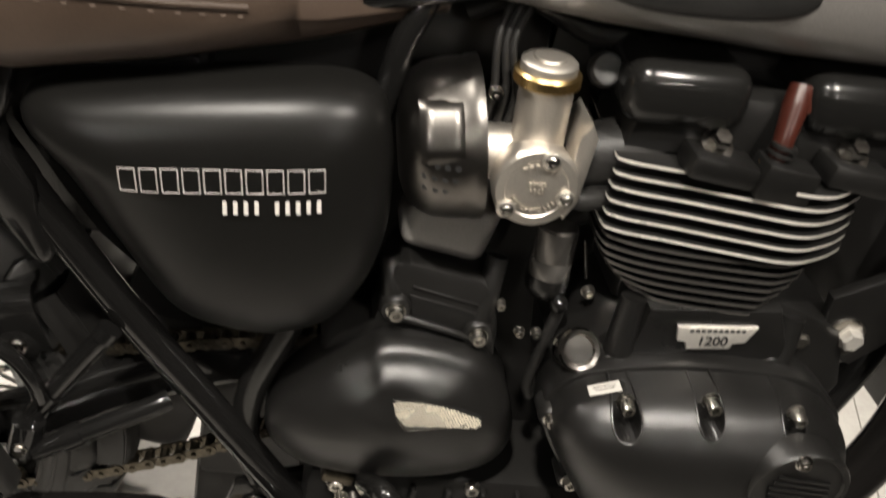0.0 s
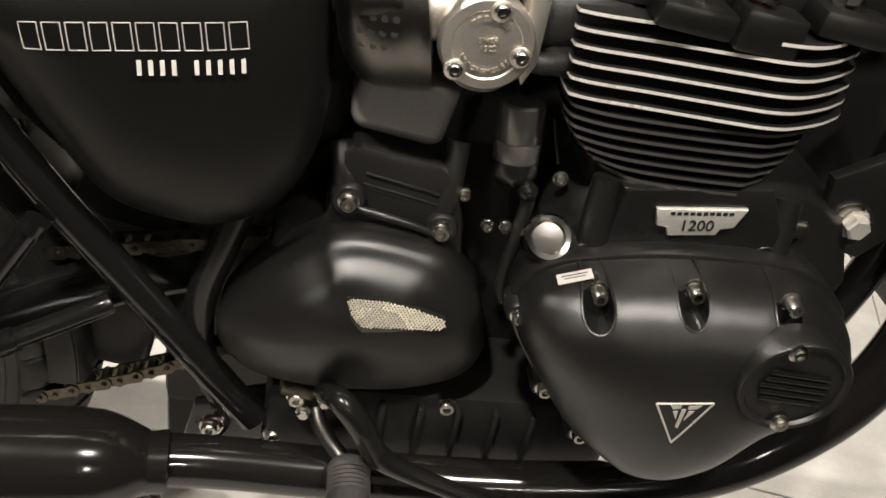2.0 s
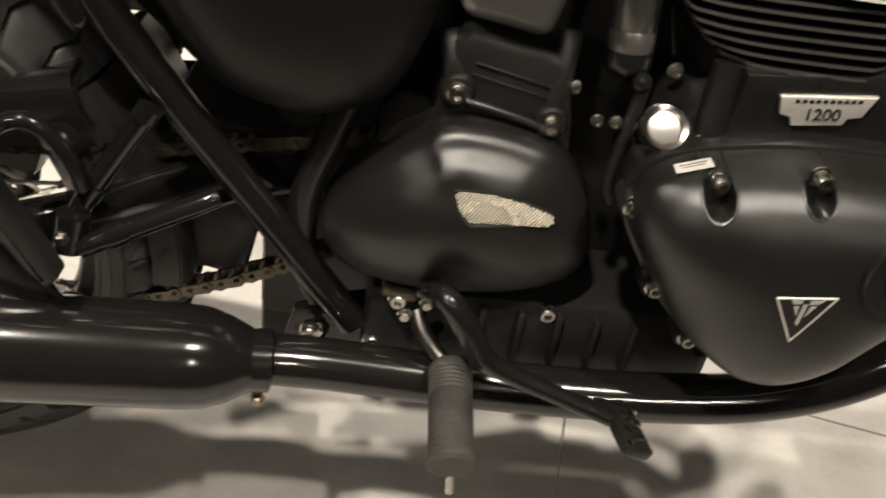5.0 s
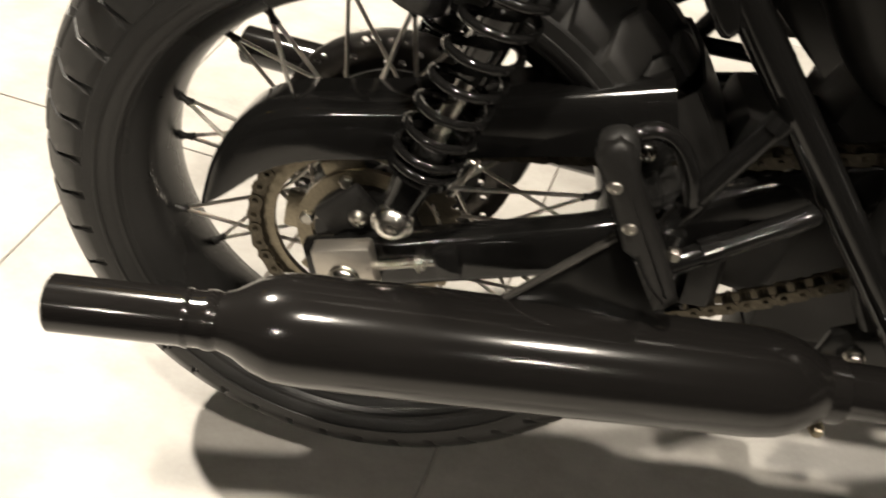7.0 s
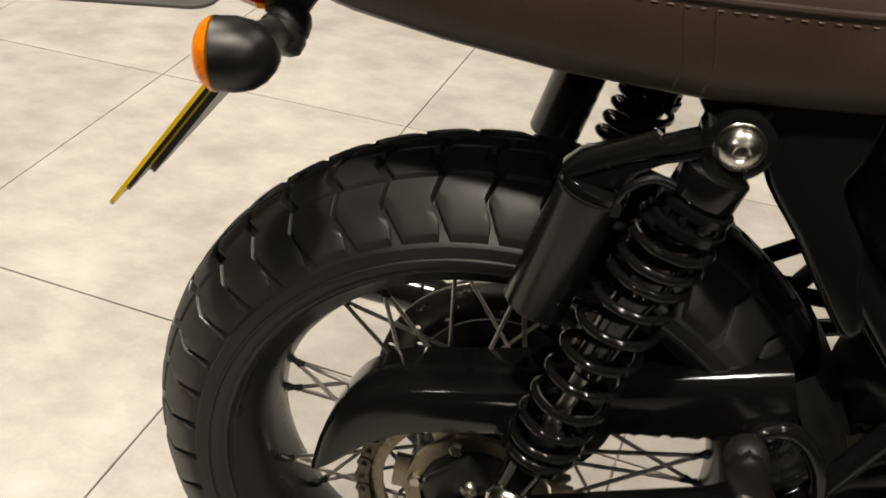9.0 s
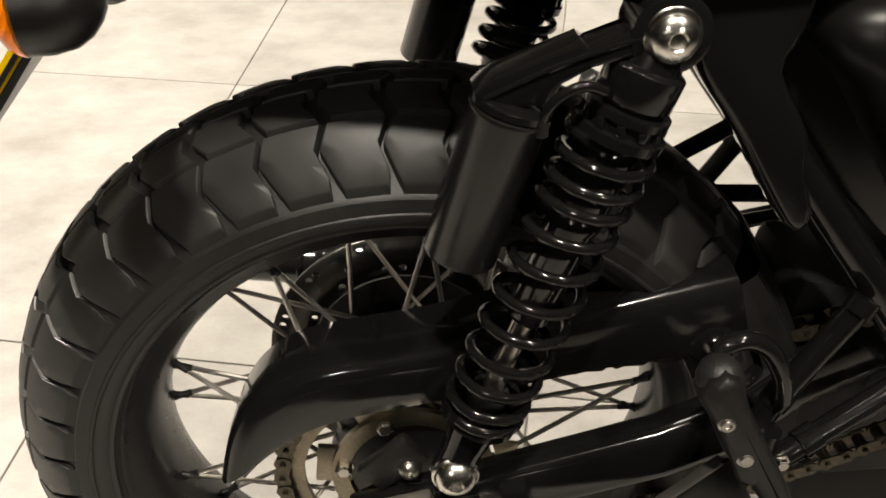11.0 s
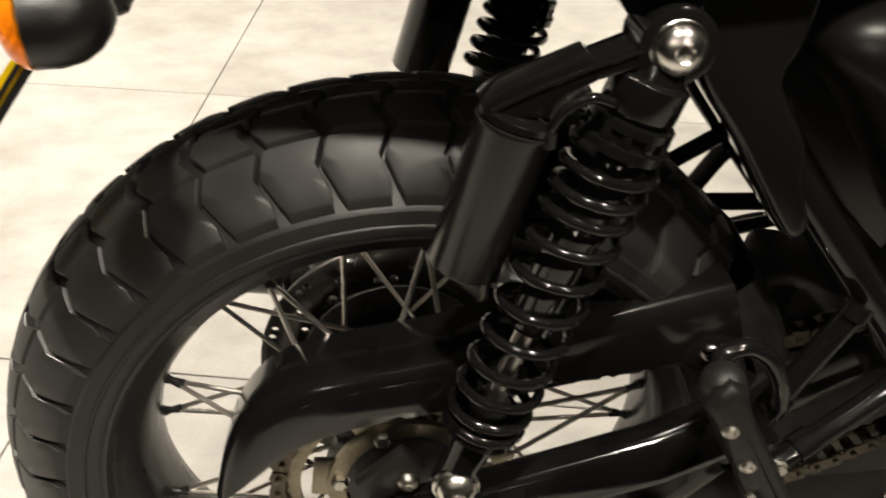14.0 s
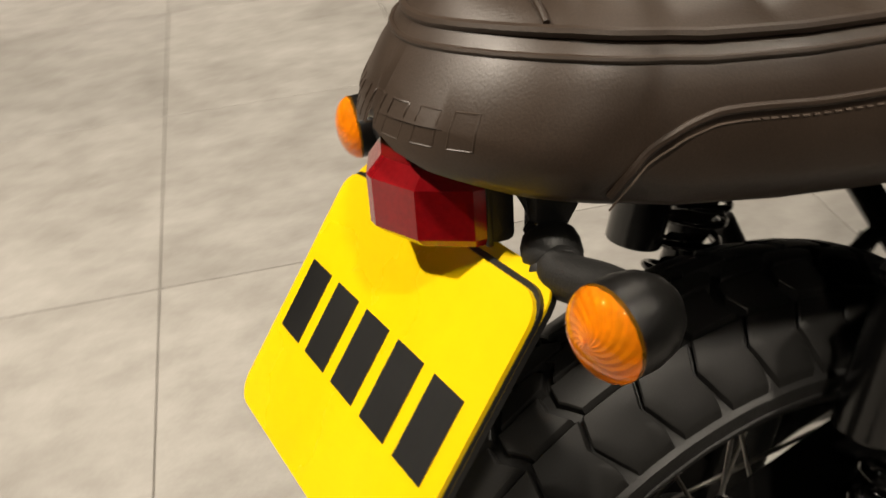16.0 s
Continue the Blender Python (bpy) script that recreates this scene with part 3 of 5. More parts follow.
def shock(s):
    """One rear shock with its spring, rod, reservoir and hose; s is -1 for the near side."""
    y = -0.122 if s < 0 else 0.13
    ahead = 0.0 if s < 0 else -0.016
    top, low = Vector((0.164 + ahead, y, 0.705)), Vector((0.041 + ahead, y, 0.383))
    ax = (low - top).normalized()
    n = (low - top).length
    at = lambda d: top + ax * d
    body = lathe([(0.012, 0.017), (0.021, 0.019), (0.0225, 0.0222), (0.0235, 0.0232), (0.042, 0.0232), (0.044, 0.022), (0.0445, 0.0195), (0.125, 0.0185), (0.13, 0.0165), (0.2, 0.0155), (0.204, 0.013), (0.205, 0.008)], top, low, 32)
    sh = part("shock_absorber", body, "gloss", bike, "black twin shock with a piggyback reservoir")
    part("preload_collar", lathe([(0.046, 0.02), (0.047, 0.026), (0.052, 0.026), (0.053, 0.0235), (0.059, 0.0235), (0.06, 0.0285), (0.066, 0.0285), (0.067, 0.02)], top, low, 32), "gloss", sh, smooth=20)
    for k in range(12):
        p = at(0.056) + Matrix.Rotation(radians(30 * k), 4, ax) @ (ax.orthogonal().normalized() * 0.0242)
        bm = box((0.004, 0.005, 0.008), (0, 0, 0), (0, 0, 0), 0.0008)
        bmesh.ops.transform(bm, matrix=Matrix.Translation(p) @ (p - at(0.056)).to_track_quat("X", "Z").to_matrix().to_4x4(), verts=bm.verts)
        part("collar_lug", bm, "gloss", sh)
    part("damper_rod", lathe([(0.2, 0.0075), (n - 0.05, 0.0075)], top, low, 20), "steel", sh, "bright steel damper rod")
    part("bump_stop", lathe([(0.266, 0.009), (0.268, 0.0135), (0.28, 0.014), (0.286, 0.012)], top, low, 20), "rubber", sh)
    part("lower_seat", lathe([(n - 0.062, 0.012), (n - 0.058, 0.027), (n - 0.05, 0.028), (n - 0.046, 0.019), (n - 0.02, 0.0155), (n + 0.01, 0.0155)], top, low, 28), "gloss", sh)
    e1 = ax.orthogonal().normalized()
    e2 = ax.cross(e1)
    # close coils at both ends, open ones between
    rise_at = (0, 0.064, 0.138, 0.202, 0.302, 0.415, 0.535, 0.649, 0.764, 0.862, 0.952, 1.0)
    pts, turns = [], len(rise_at) - 1
    d0, d1 = 0.068, n - 0.058
    for i in range(turns * 22 + 1):
        u = i / 22
        f = float(np.interp(u, range(turns + 1), rise_at))
        a = 2 * math.pi * u
        pts.append(at(d0 + (d1 - d0) * f) + 0.027 * (math.cos(a) * e1 + math.sin(a) * e2))
    part("spring", tube(pts, 0.0038, 9, 1), "gloss", sh, "gloss black coil spring")
    dome_bolt(sh, (top.x, y + s * 0.0135, top.z), 0.0152, (0, s, 0), "polished", "polished domed shock bolt")
    dome_bolt(sh, (low.x, y + s * 0.0125, low.z), 0.0155, (0, s, 0), "polished", "polished domed shock bolt")
    part("top_eye", lathe([(-0.013, 0.02), (-0.012, 0.0225), (0.02, 0.0225)], top, top + Vector((0, -s, 0)), 28), "gloss", sh)
    up = 0.035 if s > 0 else 0.0
    r0, r1 = Vector((0.0791 - 0.2 * up, s * 0.1215, 0.6625 + up)), Vector((0.0478 - 0.2 * up, s * 0.1215, 0.567 + up))
    res = part("reservoir", lathe([(0, 0.0225), (0.0015, 0.0245), (0.004, 0.0245), (0.0052, 0.0238), (0.099, 0.0238), (0.1012, 0.0222), (0.1014, 0.0004)], r0, r1, 40), "satin", sh, "black cylindrical reservoir")
    part("reservoir_cap", lathe([(-0.006, 0.0215), (-0.0045, 0.0238), (-0.0005, 0.0238)], r0, r1, 40), "gloss", res)
    out = [(0.0575, 0.676), (0.069, 0.686), (0.0903, 0.693), (0.1157, 0.7025), (0.12, 0.6995), (0.15, 0.71), (0.17, 0.713), (0.176, 0.7), (0.162, 0.692), (0.146, 0.694), (0.122, 0.688), (0.106, 0.6795), (0.099, 0.667), (0.062, 0.668)]
    part("reservoir_arm", slab([(x, z + up * 0.6) for x, z in out], s * 0.106, s * 0.1335, 0.0022), "gloss", sh, "cast black reservoir arm")
    ridge = [(0.0625, 0.6735), (0.0874, 0.6845), (0.1146, 0.6945), (0.147, 0.7045)]
    part("arm_flange", tube([(x, s * 0.1335, z + up * 0.6) for x, z in ridge], 0.0018, 8, 4), "gloss", sh)
    part("hose", tube([(0.0945, s * 0.138, 0.66 + up), (0.099, s * 0.141, 0.6715 + up), (0.1075, s * 0.142, 0.679 + up), (0.118, s * 0.141, 0.6815 + up), (0.129, s * 0.139, 0.677 + up)], 0.0032, 10), "gloss", sh)
    part("hose_union", lathe([(0, 0.0048), (0.01, 0.0048), (0.011, 0.0036)], (0.094, s * 0.137, 0.652 + up), (0.0945, s * 0.138, 0.67 + up), 6), "gloss", sh)
    return sh


def muffler(s):
    """A tapered silencer with its end pipe, clamp and hanger plate."""
    rear, front = Vector((-0.201, s * 0.243, 0.3437)), Vector((0.41, s * 0.163, 0.299))
    n = (front - rear).length
    prof = [(0.003, 0.0185), (0, 0.0205), (0.002, 0.0225), (0.115, 0.0225), (0.118, 0.024), (0.124, 0.024), (0.128, 0.0225), (0.14, 0.027), (0.155, 0.0365), (0.172, 0.043), (0.195, 0.0447),
            (0.26, 0.0455), (n - 0.065, 0.0455), (n - 0.045, 0.0438), (n - 0.027, 0.0385), (n - 0.014, 0.031), (n - 0.004, 0.026), (n, 0.025)]
    muf = part("muffler", lathe(prof, rear, front, 48), "exhaust", bike, "black chrome tapered silencer")
    # A black disc over the closed end paints the darkness inside the pipe.
    part("end_bore", lathe([(-0.0004, 0.0005), (0.0012, 0.0185)], rear, front, 32), "dull", muf)
    d = (front - rear).normalized()
    part("clamp", lathe([(n - 0.01, 0.0255), (n - 0.008, 0.028), (n + 0.008, 0.028), (n + 0.01, 0.0255)], rear, front, 32), "exhaust", muf, "dark pipe clamp")
    hex_bolt(muf, front + Vector((0.0, s * 0.012, -0.033)), 0.0055, 0.008, (0, s, 0), "sprocket")
    part("pipe_weld", lathe([(0.1, 0.0226), (0.102, 0.0236), (0.105, 0.0236), (0.107, 0.0226)], rear, front, 32), "exhaust", muf)
    if s < 0:
        plate = slab([(0.1381, 0.3550), (0.1405, 0.3599), (0.2142, 0.4307), (0.2192, 0.4304), (0.2602, 0.3545), (0.2619, 0.3306), (0.1532, 0.3394)], -0.181, -0.177, 0.001)
        hp = part("hanger_plate", plate, "satin", bike, "folded black silencer hanger plate")
        # Lighter grey than the plate: the glint along its black fold, put into colour.
        part("folded_edge", slab([(0.1373, 0.3560), (0.1352, 0.3582), (0.2121, 0.4329), (0.2142, 0.4307)], -0.1845, -0.176, 0.0008), "canister", hp)
    return muf


def header_pipe(s):
    y = s * 0.152
    pts = [(0.405, s * 0.16, 0.2985), (0.47, y, 0.291), (0.6, y, 0.285), (0.75, y, 0.287), (0.87, y, 0.305), (0.955, y, 0.352), (1.015, y, 0.435), (1.04, s * 0.14, 0.54), (1.03, s * 0.12, 0.66), (0.97, s * 0.1, 0.72)]
    part("exhaust_pipe", tube(pts, 0.0235, 24, 8), "exhaust", bike, "black chrome exhaust pipe")


def frame_tubes():
    def bar(pts, r, mat="gloss", label=""):
        return part("frame_tube", tube(pts, r, 18, 8), mat, bike, label)
    for s in (-1, 1):
        bar([(0.486, s * 0.108, 0.305), (0.464, s * 0.1085, 0.335), (0.3945, s * 0.107, 0.4285), (0.3255, s * 0.1052, 0.5205), (0.2635, s * 0.098, 0.604), (0.205, s * 0.096, 0.69), (0.165, s * 0.095, 0.742)], 0.0145, label="black steel frame tube" if s < 0 else "")
        bar([(-0.08, s * 0.075, 0.775), (0.16, s * 0.085, 0.765), (0.4, s * 0.09, 0.79), (0.6, s * 0.07, 0.84)], 0.013)
        bar([(0.488, s * 0.09, 0.6), (0.455, s * 0.092, 0.4955), (0.434, s * 0.092, 0.424), (0.436, s * 0.094, 0.366), (0.455, s * 0.1, 0.325)], 0.0135, "satin")
    gusset = slab([(0.178, 0.735), (0.181, 0.7), (0.19, 0.672), (0.215, 0.636), (0.242, 0.591), (0.262, 0.563), (0.274, 0.572), (0.264, 0.606), (0.2605, 0.632), (0.238, 0.672), (0.247, 0.698), (0.25, 0.75), (0.2, 0.765)], -0.116, -0.086, 0.006, 3, 3)
    part("frame_gusset", gusset, "gloss", bike, "gloss black cast frame gusset")
    part("frame_plate", slab([(0.235, 0.75), (0.24, 0.672), (0.272, 0.62), (0.3, 0.578), (0.35, 0.53), (0.39, 0.6), (0.37, 0.74), (0.3, 0.77)], -0.084, -0.074, 0.003), "satin", bike, "black pressed frame plate")
    part("shock_mount", slab([(0.128, 0.765), (0.134, 0.735), (0.142, 0.718), (0.152, 0.708), (0.185, 0.7), (0.2, 0.73), (0.2, 0.765)], -0.108, -0.07, 0.004, 3), "gloss", bike, "black shock mounting bracket")
    # footrest hanger: two tubes meeting at the rear peg
    for s in (-1, 1):
        h = bar([(0.256, s * 0.138, 0.41), (0.266, s * 0.13, 0.43), (0.318, s * 0.124, 0.513)], 0.0092)
        part("collar", tube([(0.2665, s * 0.13, 0.431), (0.2735, s * 0.129, 0.4425)], 0.0112, 16), "gloss", h)
        part("weld_clip", tube([(0.3125, s * 0.126, 0.504), (0.318, s * 0.124, 0.5135)], 0.0104, 16), "gloss", h)
        g = bar([(0.262, s * 0.15, 0.392), (0.282, s * 0.145, 0.401), (0.352, s * 0.1245, 0.4295), (0.366, s * 0.118, 0.4345)], 0.0092)
        part("collar", tube([(0.284, s * 0.1445, 0.402), (0.298, s * 0.14, 0.4075)], 0.0112, 16), "gloss", g)
        part("hanger_lug", tube([(0.252, s * 0.146, 0.388), (0.257, s * 0.142, 0.42)], 0.0135, 16), "gloss", h)
    part("chain_slider", box((0.026, 0.022, 0.03), (0.324, -0.056, 0.402), (0, -12, 0), 0.004), "grey_plastic", bike, "grey plastic chain slider block")
    bar([(0.222, 0.1, 0.494), (0.2425, 0.1, 0.5055), (0.2925, 0.1, 0.5335), (0.33, 0.1, 0.555)], 0.0078)
    bar([(0.21, 0.1, 0.476), (0.2705, 0.1, 0.4725), (0.3405, 0.1, 0.468), (0.38, 0.1, 0.465)], 0.0082)
    bar([(0.24, 0.1, 0.434), (0.294, 0.1, 0.437), (0.352, 0.1, 0.4445), (0.39, 0.1, 0.45)], 0.0062)
    part("brake_hose", tube([(0.345, 0.06, 0.45), (0.372, 0.03, 0.44), (0.39, 0.0, 0.415), (0.395, -0.03, 0.38)], 0.0045, 10), "dull", bike, "thin black brake hose")
    part("rear_mudguard", mudguard(), "dull", bike, "black plastic inner mudguard")


def mudguard():
    rings = []
    for d in range(-4, 37, 3):
        a = radians(d)
        ring = []
        for y, dr in ((-0.078, -0.03), (-0.076, -0.006), (-0.066, 0.0), (0, 0.005), (0.066, 0.0), (0.076, -0.006), (0.078, -0.03), (0.074, -0.004), (0.064, 0.003), (0, 0.008), (-0.064, 0.003), (-0.074, -0.004)):
            r = 0.3275 + dr
            ring.append((r * math.cos(a), y, 0.32 + r * math.sin(a)))
        rings.append(ring)
    return loft(rings)


def rear_footrest():
    fold = slab([(0.1845, 0.503), (0.189, 0.517), (0.198, 0.5225), (0.207, 0.518), (0.2175, 0.4915), (0.2485, 0.4305), (0.262, 0.4), (0.254, 0.39), (0.239, 0.406), (0.2215, 0.437), (0.205, 0.459), (0.193, 0.487)], -0.206, -0.176, 0.0085, seg=4)
    peg = part("passenger_footrest", fold, "dull", bike, "folded black rubber passenger footrest")
    part("footrest_cap", lathe([(-0.02, 0.0125), (0.0, 0.0145), (0.008, 0.0138), (0.014, 0.0105), (0.017, 0.005), (0.0175, 0.0004)], (0.2, -0.188, 0.507), (0.19, -0.188, 0.54), 24), "rubber", peg)
    part("footrest_pad", slab([(0.191, 0.499), (0.199, 0.503), (0.21, 0.497), (0.234, 0.44), (0.226, 0.43), (0.216, 0.436)], -0.2055, -0.195, 0.004, seg=3), "dull", peg)
    for x, z in ((0.201, 0.488), (0.217, 0.457)):
        socket_bolt(peg, (x, -0.2055, z), 0.0046, 0.0025, mat="steel")
    hex_bolt(peg, (0.258, -0.172, 0.418), 0.005, 0.006, mat="steel")
    hex_bolt(peg, (0.228, -0.165, 0.392), 0.007, 0.008, mat="steel")
    part("far_footrest", slab([(0.183, 0.53), (0.188, 0.547), (0.198, 0.553), (0.207, 0.548), (0.2485, 0.4605), (0.262, 0.43), (0.254, 0.42), (0.239, 0.436), (0.205, 0.489)], 0.186, 0.214, 0.0085, seg=4), "dull", bike, "black rubber passenger footrest of the far side")
    part("hook", tube([(0.206, -0.168, 0.492), (0.2142, -0.15, 0.4993), (0.2314, -0.146, 0.503), (0.2476, -0.145, 0.493), (0.2614, -0.144, 0.469), (0.267, -0.142, 0.445)], 0.0068, 12), "gloss", peg)


def on_face(ob, x, z, proud=0.0):
    """The place on the near face of a cover at x and z."""
    bpy.context.view_layer.update()
    for k in range(6):
        hit, at, normal, _ = ob.ray_cast((x + 0.00013 * k, -0.6, z + 0.00017 * k), (0, 1, 0))
        if hit and at.y < -0.1:
            return Vector((x, at.y - proud, z))
    return Vector((x, -0.15, z))


def carve(bm, cutters):
    """The shape bm with every cutter taken out of it, as a mesh."""
    me = bpy.data.meshes.new("shape")
    bmesh.ops.recalc_face_normals(bm, faces=bm.faces)
    bm.to_mesh(me)
    bm.free()
    ob = new("shape", me)
    tools = []
    for c in cutters:
        cm = bpy.data.meshes.new("tool")
        bmesh.ops.recalc_face_normals(c, faces=c.faces)
        c.to_mesh(cm)
        c.free()
        tools.append(new("tool", cm))
        mod = ob.modifiers.new("cut", "BOOLEAN")
        mod.operation, mod.object, mod.solver = "DIFFERENCE", tools[-1], "EXACT"
    out = bpy.data.meshes.new_from_object(ob.evaluated_get(bpy.context.evaluated_depsgraph_get()))
    source = BVHTree.FromPolygons([v.co for v in me.vertices], [p.vertices for p in me.polygons])
    way = []
    for p in out.polygons:
        p.use_smooth = True
        for li in p.loop_indices:
            v = out.vertices[out.loops[li].vertex_index].co
            near, _, face, _ = source.find_nearest(v.lerp(p.center, 0.02))
            n = p.normal.copy()
            if face is not None and (near - p.center.lerp(v, 0.98)).length < 0.0006 and n.dot(me.polygons[face].normal) > 0.6:
                n = Vector()
                for k in me.polygons[face].vertices:
                    n += me.vertices[k].normal / max(1e-5, (me.vertices[k].co - v).length)
                n.normalize()
            way.append(n)
    out.normals_split_custom_set(way)
    for o in [ob] + tools:
        bpy.data.objects.remove(o)
    out.materials.clear()
    return out


def side_panel():
    out = [(0.254, 0.69), (0.264, 0.712), (0.306, 0.7245), (0.391, 0.741), (0.465, 0.752), (0.5, 0.744), (0.514, 0.717), (0.522, 0.675), (0.524, 0.63), (0.516, 0.585), (0.494, 0.543), (0.46, 0.524), (0.425, 0.52), (0.368, 0.537), (0.322, 0.597), (0.283, 0.655)]
    panel = part("side_panel", pillow(out, -0.098, 0.057, 2.75, 5, 24), "panel", bike, "satin black side panel with white outlined lettering")
    # ten outlined letter blocks, two short words below
    a, b = Vector((0.3265, 0, 0.672)), Vector((0.4695, 0, 0.6925))
    u = (b - a).normalized()
    v = Vector((-u.z, 0, u.x))
    n = 10
    w = (b - a).length / n

    def face(p):
        return on_face(panel, p.x, p.z, 0.0007)

    def stroke(points, r, closed=True):
        bm = bmesh.new()
        k = len(points)
        for i in range(k if closed else k - 1):
            a0, b0 = points[i], points[(i + 1) % k]
            run = [face(a0.lerp(b0, j / 4)) for j in range(5)]
            tube(run, r, 6, 1, bm, 1.0)
        return bm
    for i in range(n):
        h = 0.0088
        c = a + u * (w * (i + 0.5))
        pts = [c + u * (sx * w * 0.39) + v * (sz * h) for sx, sz in ((-1, -1), (1, -1), (1, 1), (-1, 1))]
        part("letter_block", stroke(pts, 0.0004), "white", panel, smooth=0)
    c0 = Vector((0.3965, 0, 0.6605))
    for k, (d, wd) in enumerate([(0.003 + 0.0074 * i, 0.0029) for i in range(4)] + [(0.0395 + 0.0074 * i, 0.0029) for i in range(5)]):
        p = c0 + u * d
        q = on_face(panel, p.x + wd / 2, p.z + 0.0015, 0.0012)
        bm = box((wd, 0.001, 0.0098), q, (-22, -8, 0))
        part("letter_bar", bm, "white", panel, smooth=0)


def sprocket_cover():
    out = [(0.4494, 0.4175), (0.4557, 0.4396), (0.475, 0.4684), (0.496, 0.4925), (0.5234, 0.512), (0.5377, 0.5235), (0.5639, 0.5285), (0.6054, 0.5225), (0.6347, 0.512), (0.6624, 0.479), (0.6779, 0.4377), (0.677, 0.407), (0.659, 0.386), (0.6097, 0.369), (0.5394, 0.365), (0.4845, 0.3745), (0.4596, 0.393)]
    rim = [(0.553, 0.4885), (0.5733, 0.4915), (0.6085, 0.485), (0.6335, 0.4765), (0.6352, 0.467), (0.633, 0.4655), (0.568, 0.4615), (0.559, 0.4705)]

    def form(x, z, q):
        """How far the cover's face stands in or out: a lip along its top and a dent at the vent."""
        lip = -0.0055 * math.exp(-((q - 0.82) / 0.1) ** 2) * max(0.0, min(1.0, (z - 0.455) / 0.06))
        dent = -0.003 * math.exp(-((x - 0.553) / 0.017) ** 2 - ((z - 0.4845) / 0.016) ** 2)
        return lip + dent
    shape = carve(pillow(out, -0.112, 0.049, 1.9, 7, 30, skirt=0.04, form=form), [slab(rim, -0.3, -0.1515, 0.0)])
    cov = hang("sprocket_cover", shape, "crackle", bike, "satin black sprocket cover with a gold mesh vent", 0)
    part("vent_floor", slab(rim, -0.1518, -0.148), "ink", cov)

    def across(u, axis):
        """Where the line at u along one axis enters and leaves the vent."""
        hits = []
        for p, q in zip(rim, rim[1:] + rim[:1]):
            if (p[axis] - u) * (q[axis] - u) < 0:
                f = (u - p[axis]) / (q[axis] - p[axis])
                hits.append(p[1 - axis] + f * (q[1 - axis] - p[1 - axis]))
        return (min(hits), max(hits)) if len(hits) > 1 else None
    bm = bmesh.new()
    for turn in (0.62, -0.62):
        for k in range(48):
            # the two sets of wires run aslant and cross in lozenges
            x0 = 0.52 + 0.0029 * k
            pts = []
            for j in range(29):
                z = 0.461 + 0.001 * j
                x = x0 + turn * (z - 0.476)
                ends = across(z, 1)
                if ends and ends[0] + 0.0003 < x < ends[1] - 0.0003:
                    pts.append((x, -0.1538 - 0.0004 * math.copysign(1, turn), z))
            if len(pts) > 2:
                tube(pts, 0.00072, 6, 1, bm)
    part("wire_mesh", bm, "mesh", cov, "gold woven wire mesh")
    # upper housing: a panel with two fine ribs between two round posts, a cap screw at the foot of each
    hous = part("sprocket_housing", slab([(0.49, 0.49), (0.503, 0.512), (0.53, 0.53), (0.54, 0.585), (0.552, 0.594), (0.615, 0.585), (0.632, 0.572), (0.643, 0.53), (0.648, 0.49), (0.58, 0.485)], -0.099, -0.03, 0.006), "crackle", bike, "black cast gearbox housing")
    for k in range(2):
        part("rib", box((0.062, 0.003, 0.0016), (0.5875 + 0.001 * k, -0.0995, 0.556 + 0.0095 * k), (0, 11.5, 0), 0.0006), "crackle", hous)
    # A thin black strip paints the shade of a slot below the ribs.
    part("slot", box((0.058, 0.001, 0.0022), (0.5875, -0.0992, 0.5532), (0, 11.5, 0)), "ink", hous, smooth=0)
    part("lip", tube([(0.555, -0.104, 0.541), (0.575, -0.106, 0.538), (0.6, -0.106, 0.532), (0.615, -0.104, 0.526)], 0.0035, 10), "crackle", hous)
    for x, z, tx, tz in ((0.547, 0.548, 0.5365, 0.588), (0.624, 0.53, 0.6285, 0.6)):
        part("post", tube([(x, -0.092, z), ((x + tx) / 2, -0.09, (z + tz) / 2), (tx, -0.08, tz)], [0.0125, 0.01, 0.0095], 18), "crackle", hous)
        part("boss", lathe([(0, 0.014), (0.02, 0.014), (0.0225, 0.0122), (0.0225, 0.009)], (x, -0.083, z), (x, -1, z), 24), "crackle", hous)
        part("washer", lathe([(0, 0.0088), (0.0012, 0.0088)], (x, -0.1055, z), (x, -1, z), 24), "steel", hous)
        socket_bolt(hous, (x, -0.1065, z), 0.0068, 0.007, mat="steel")
    part("gearbox_top", box((0.078, 0.1, 0.062), (0.582, -0.035, 0.624), (0, 9, 0), 0.014, seg=4), "grey_tank", bike, "dark grey starter housing")


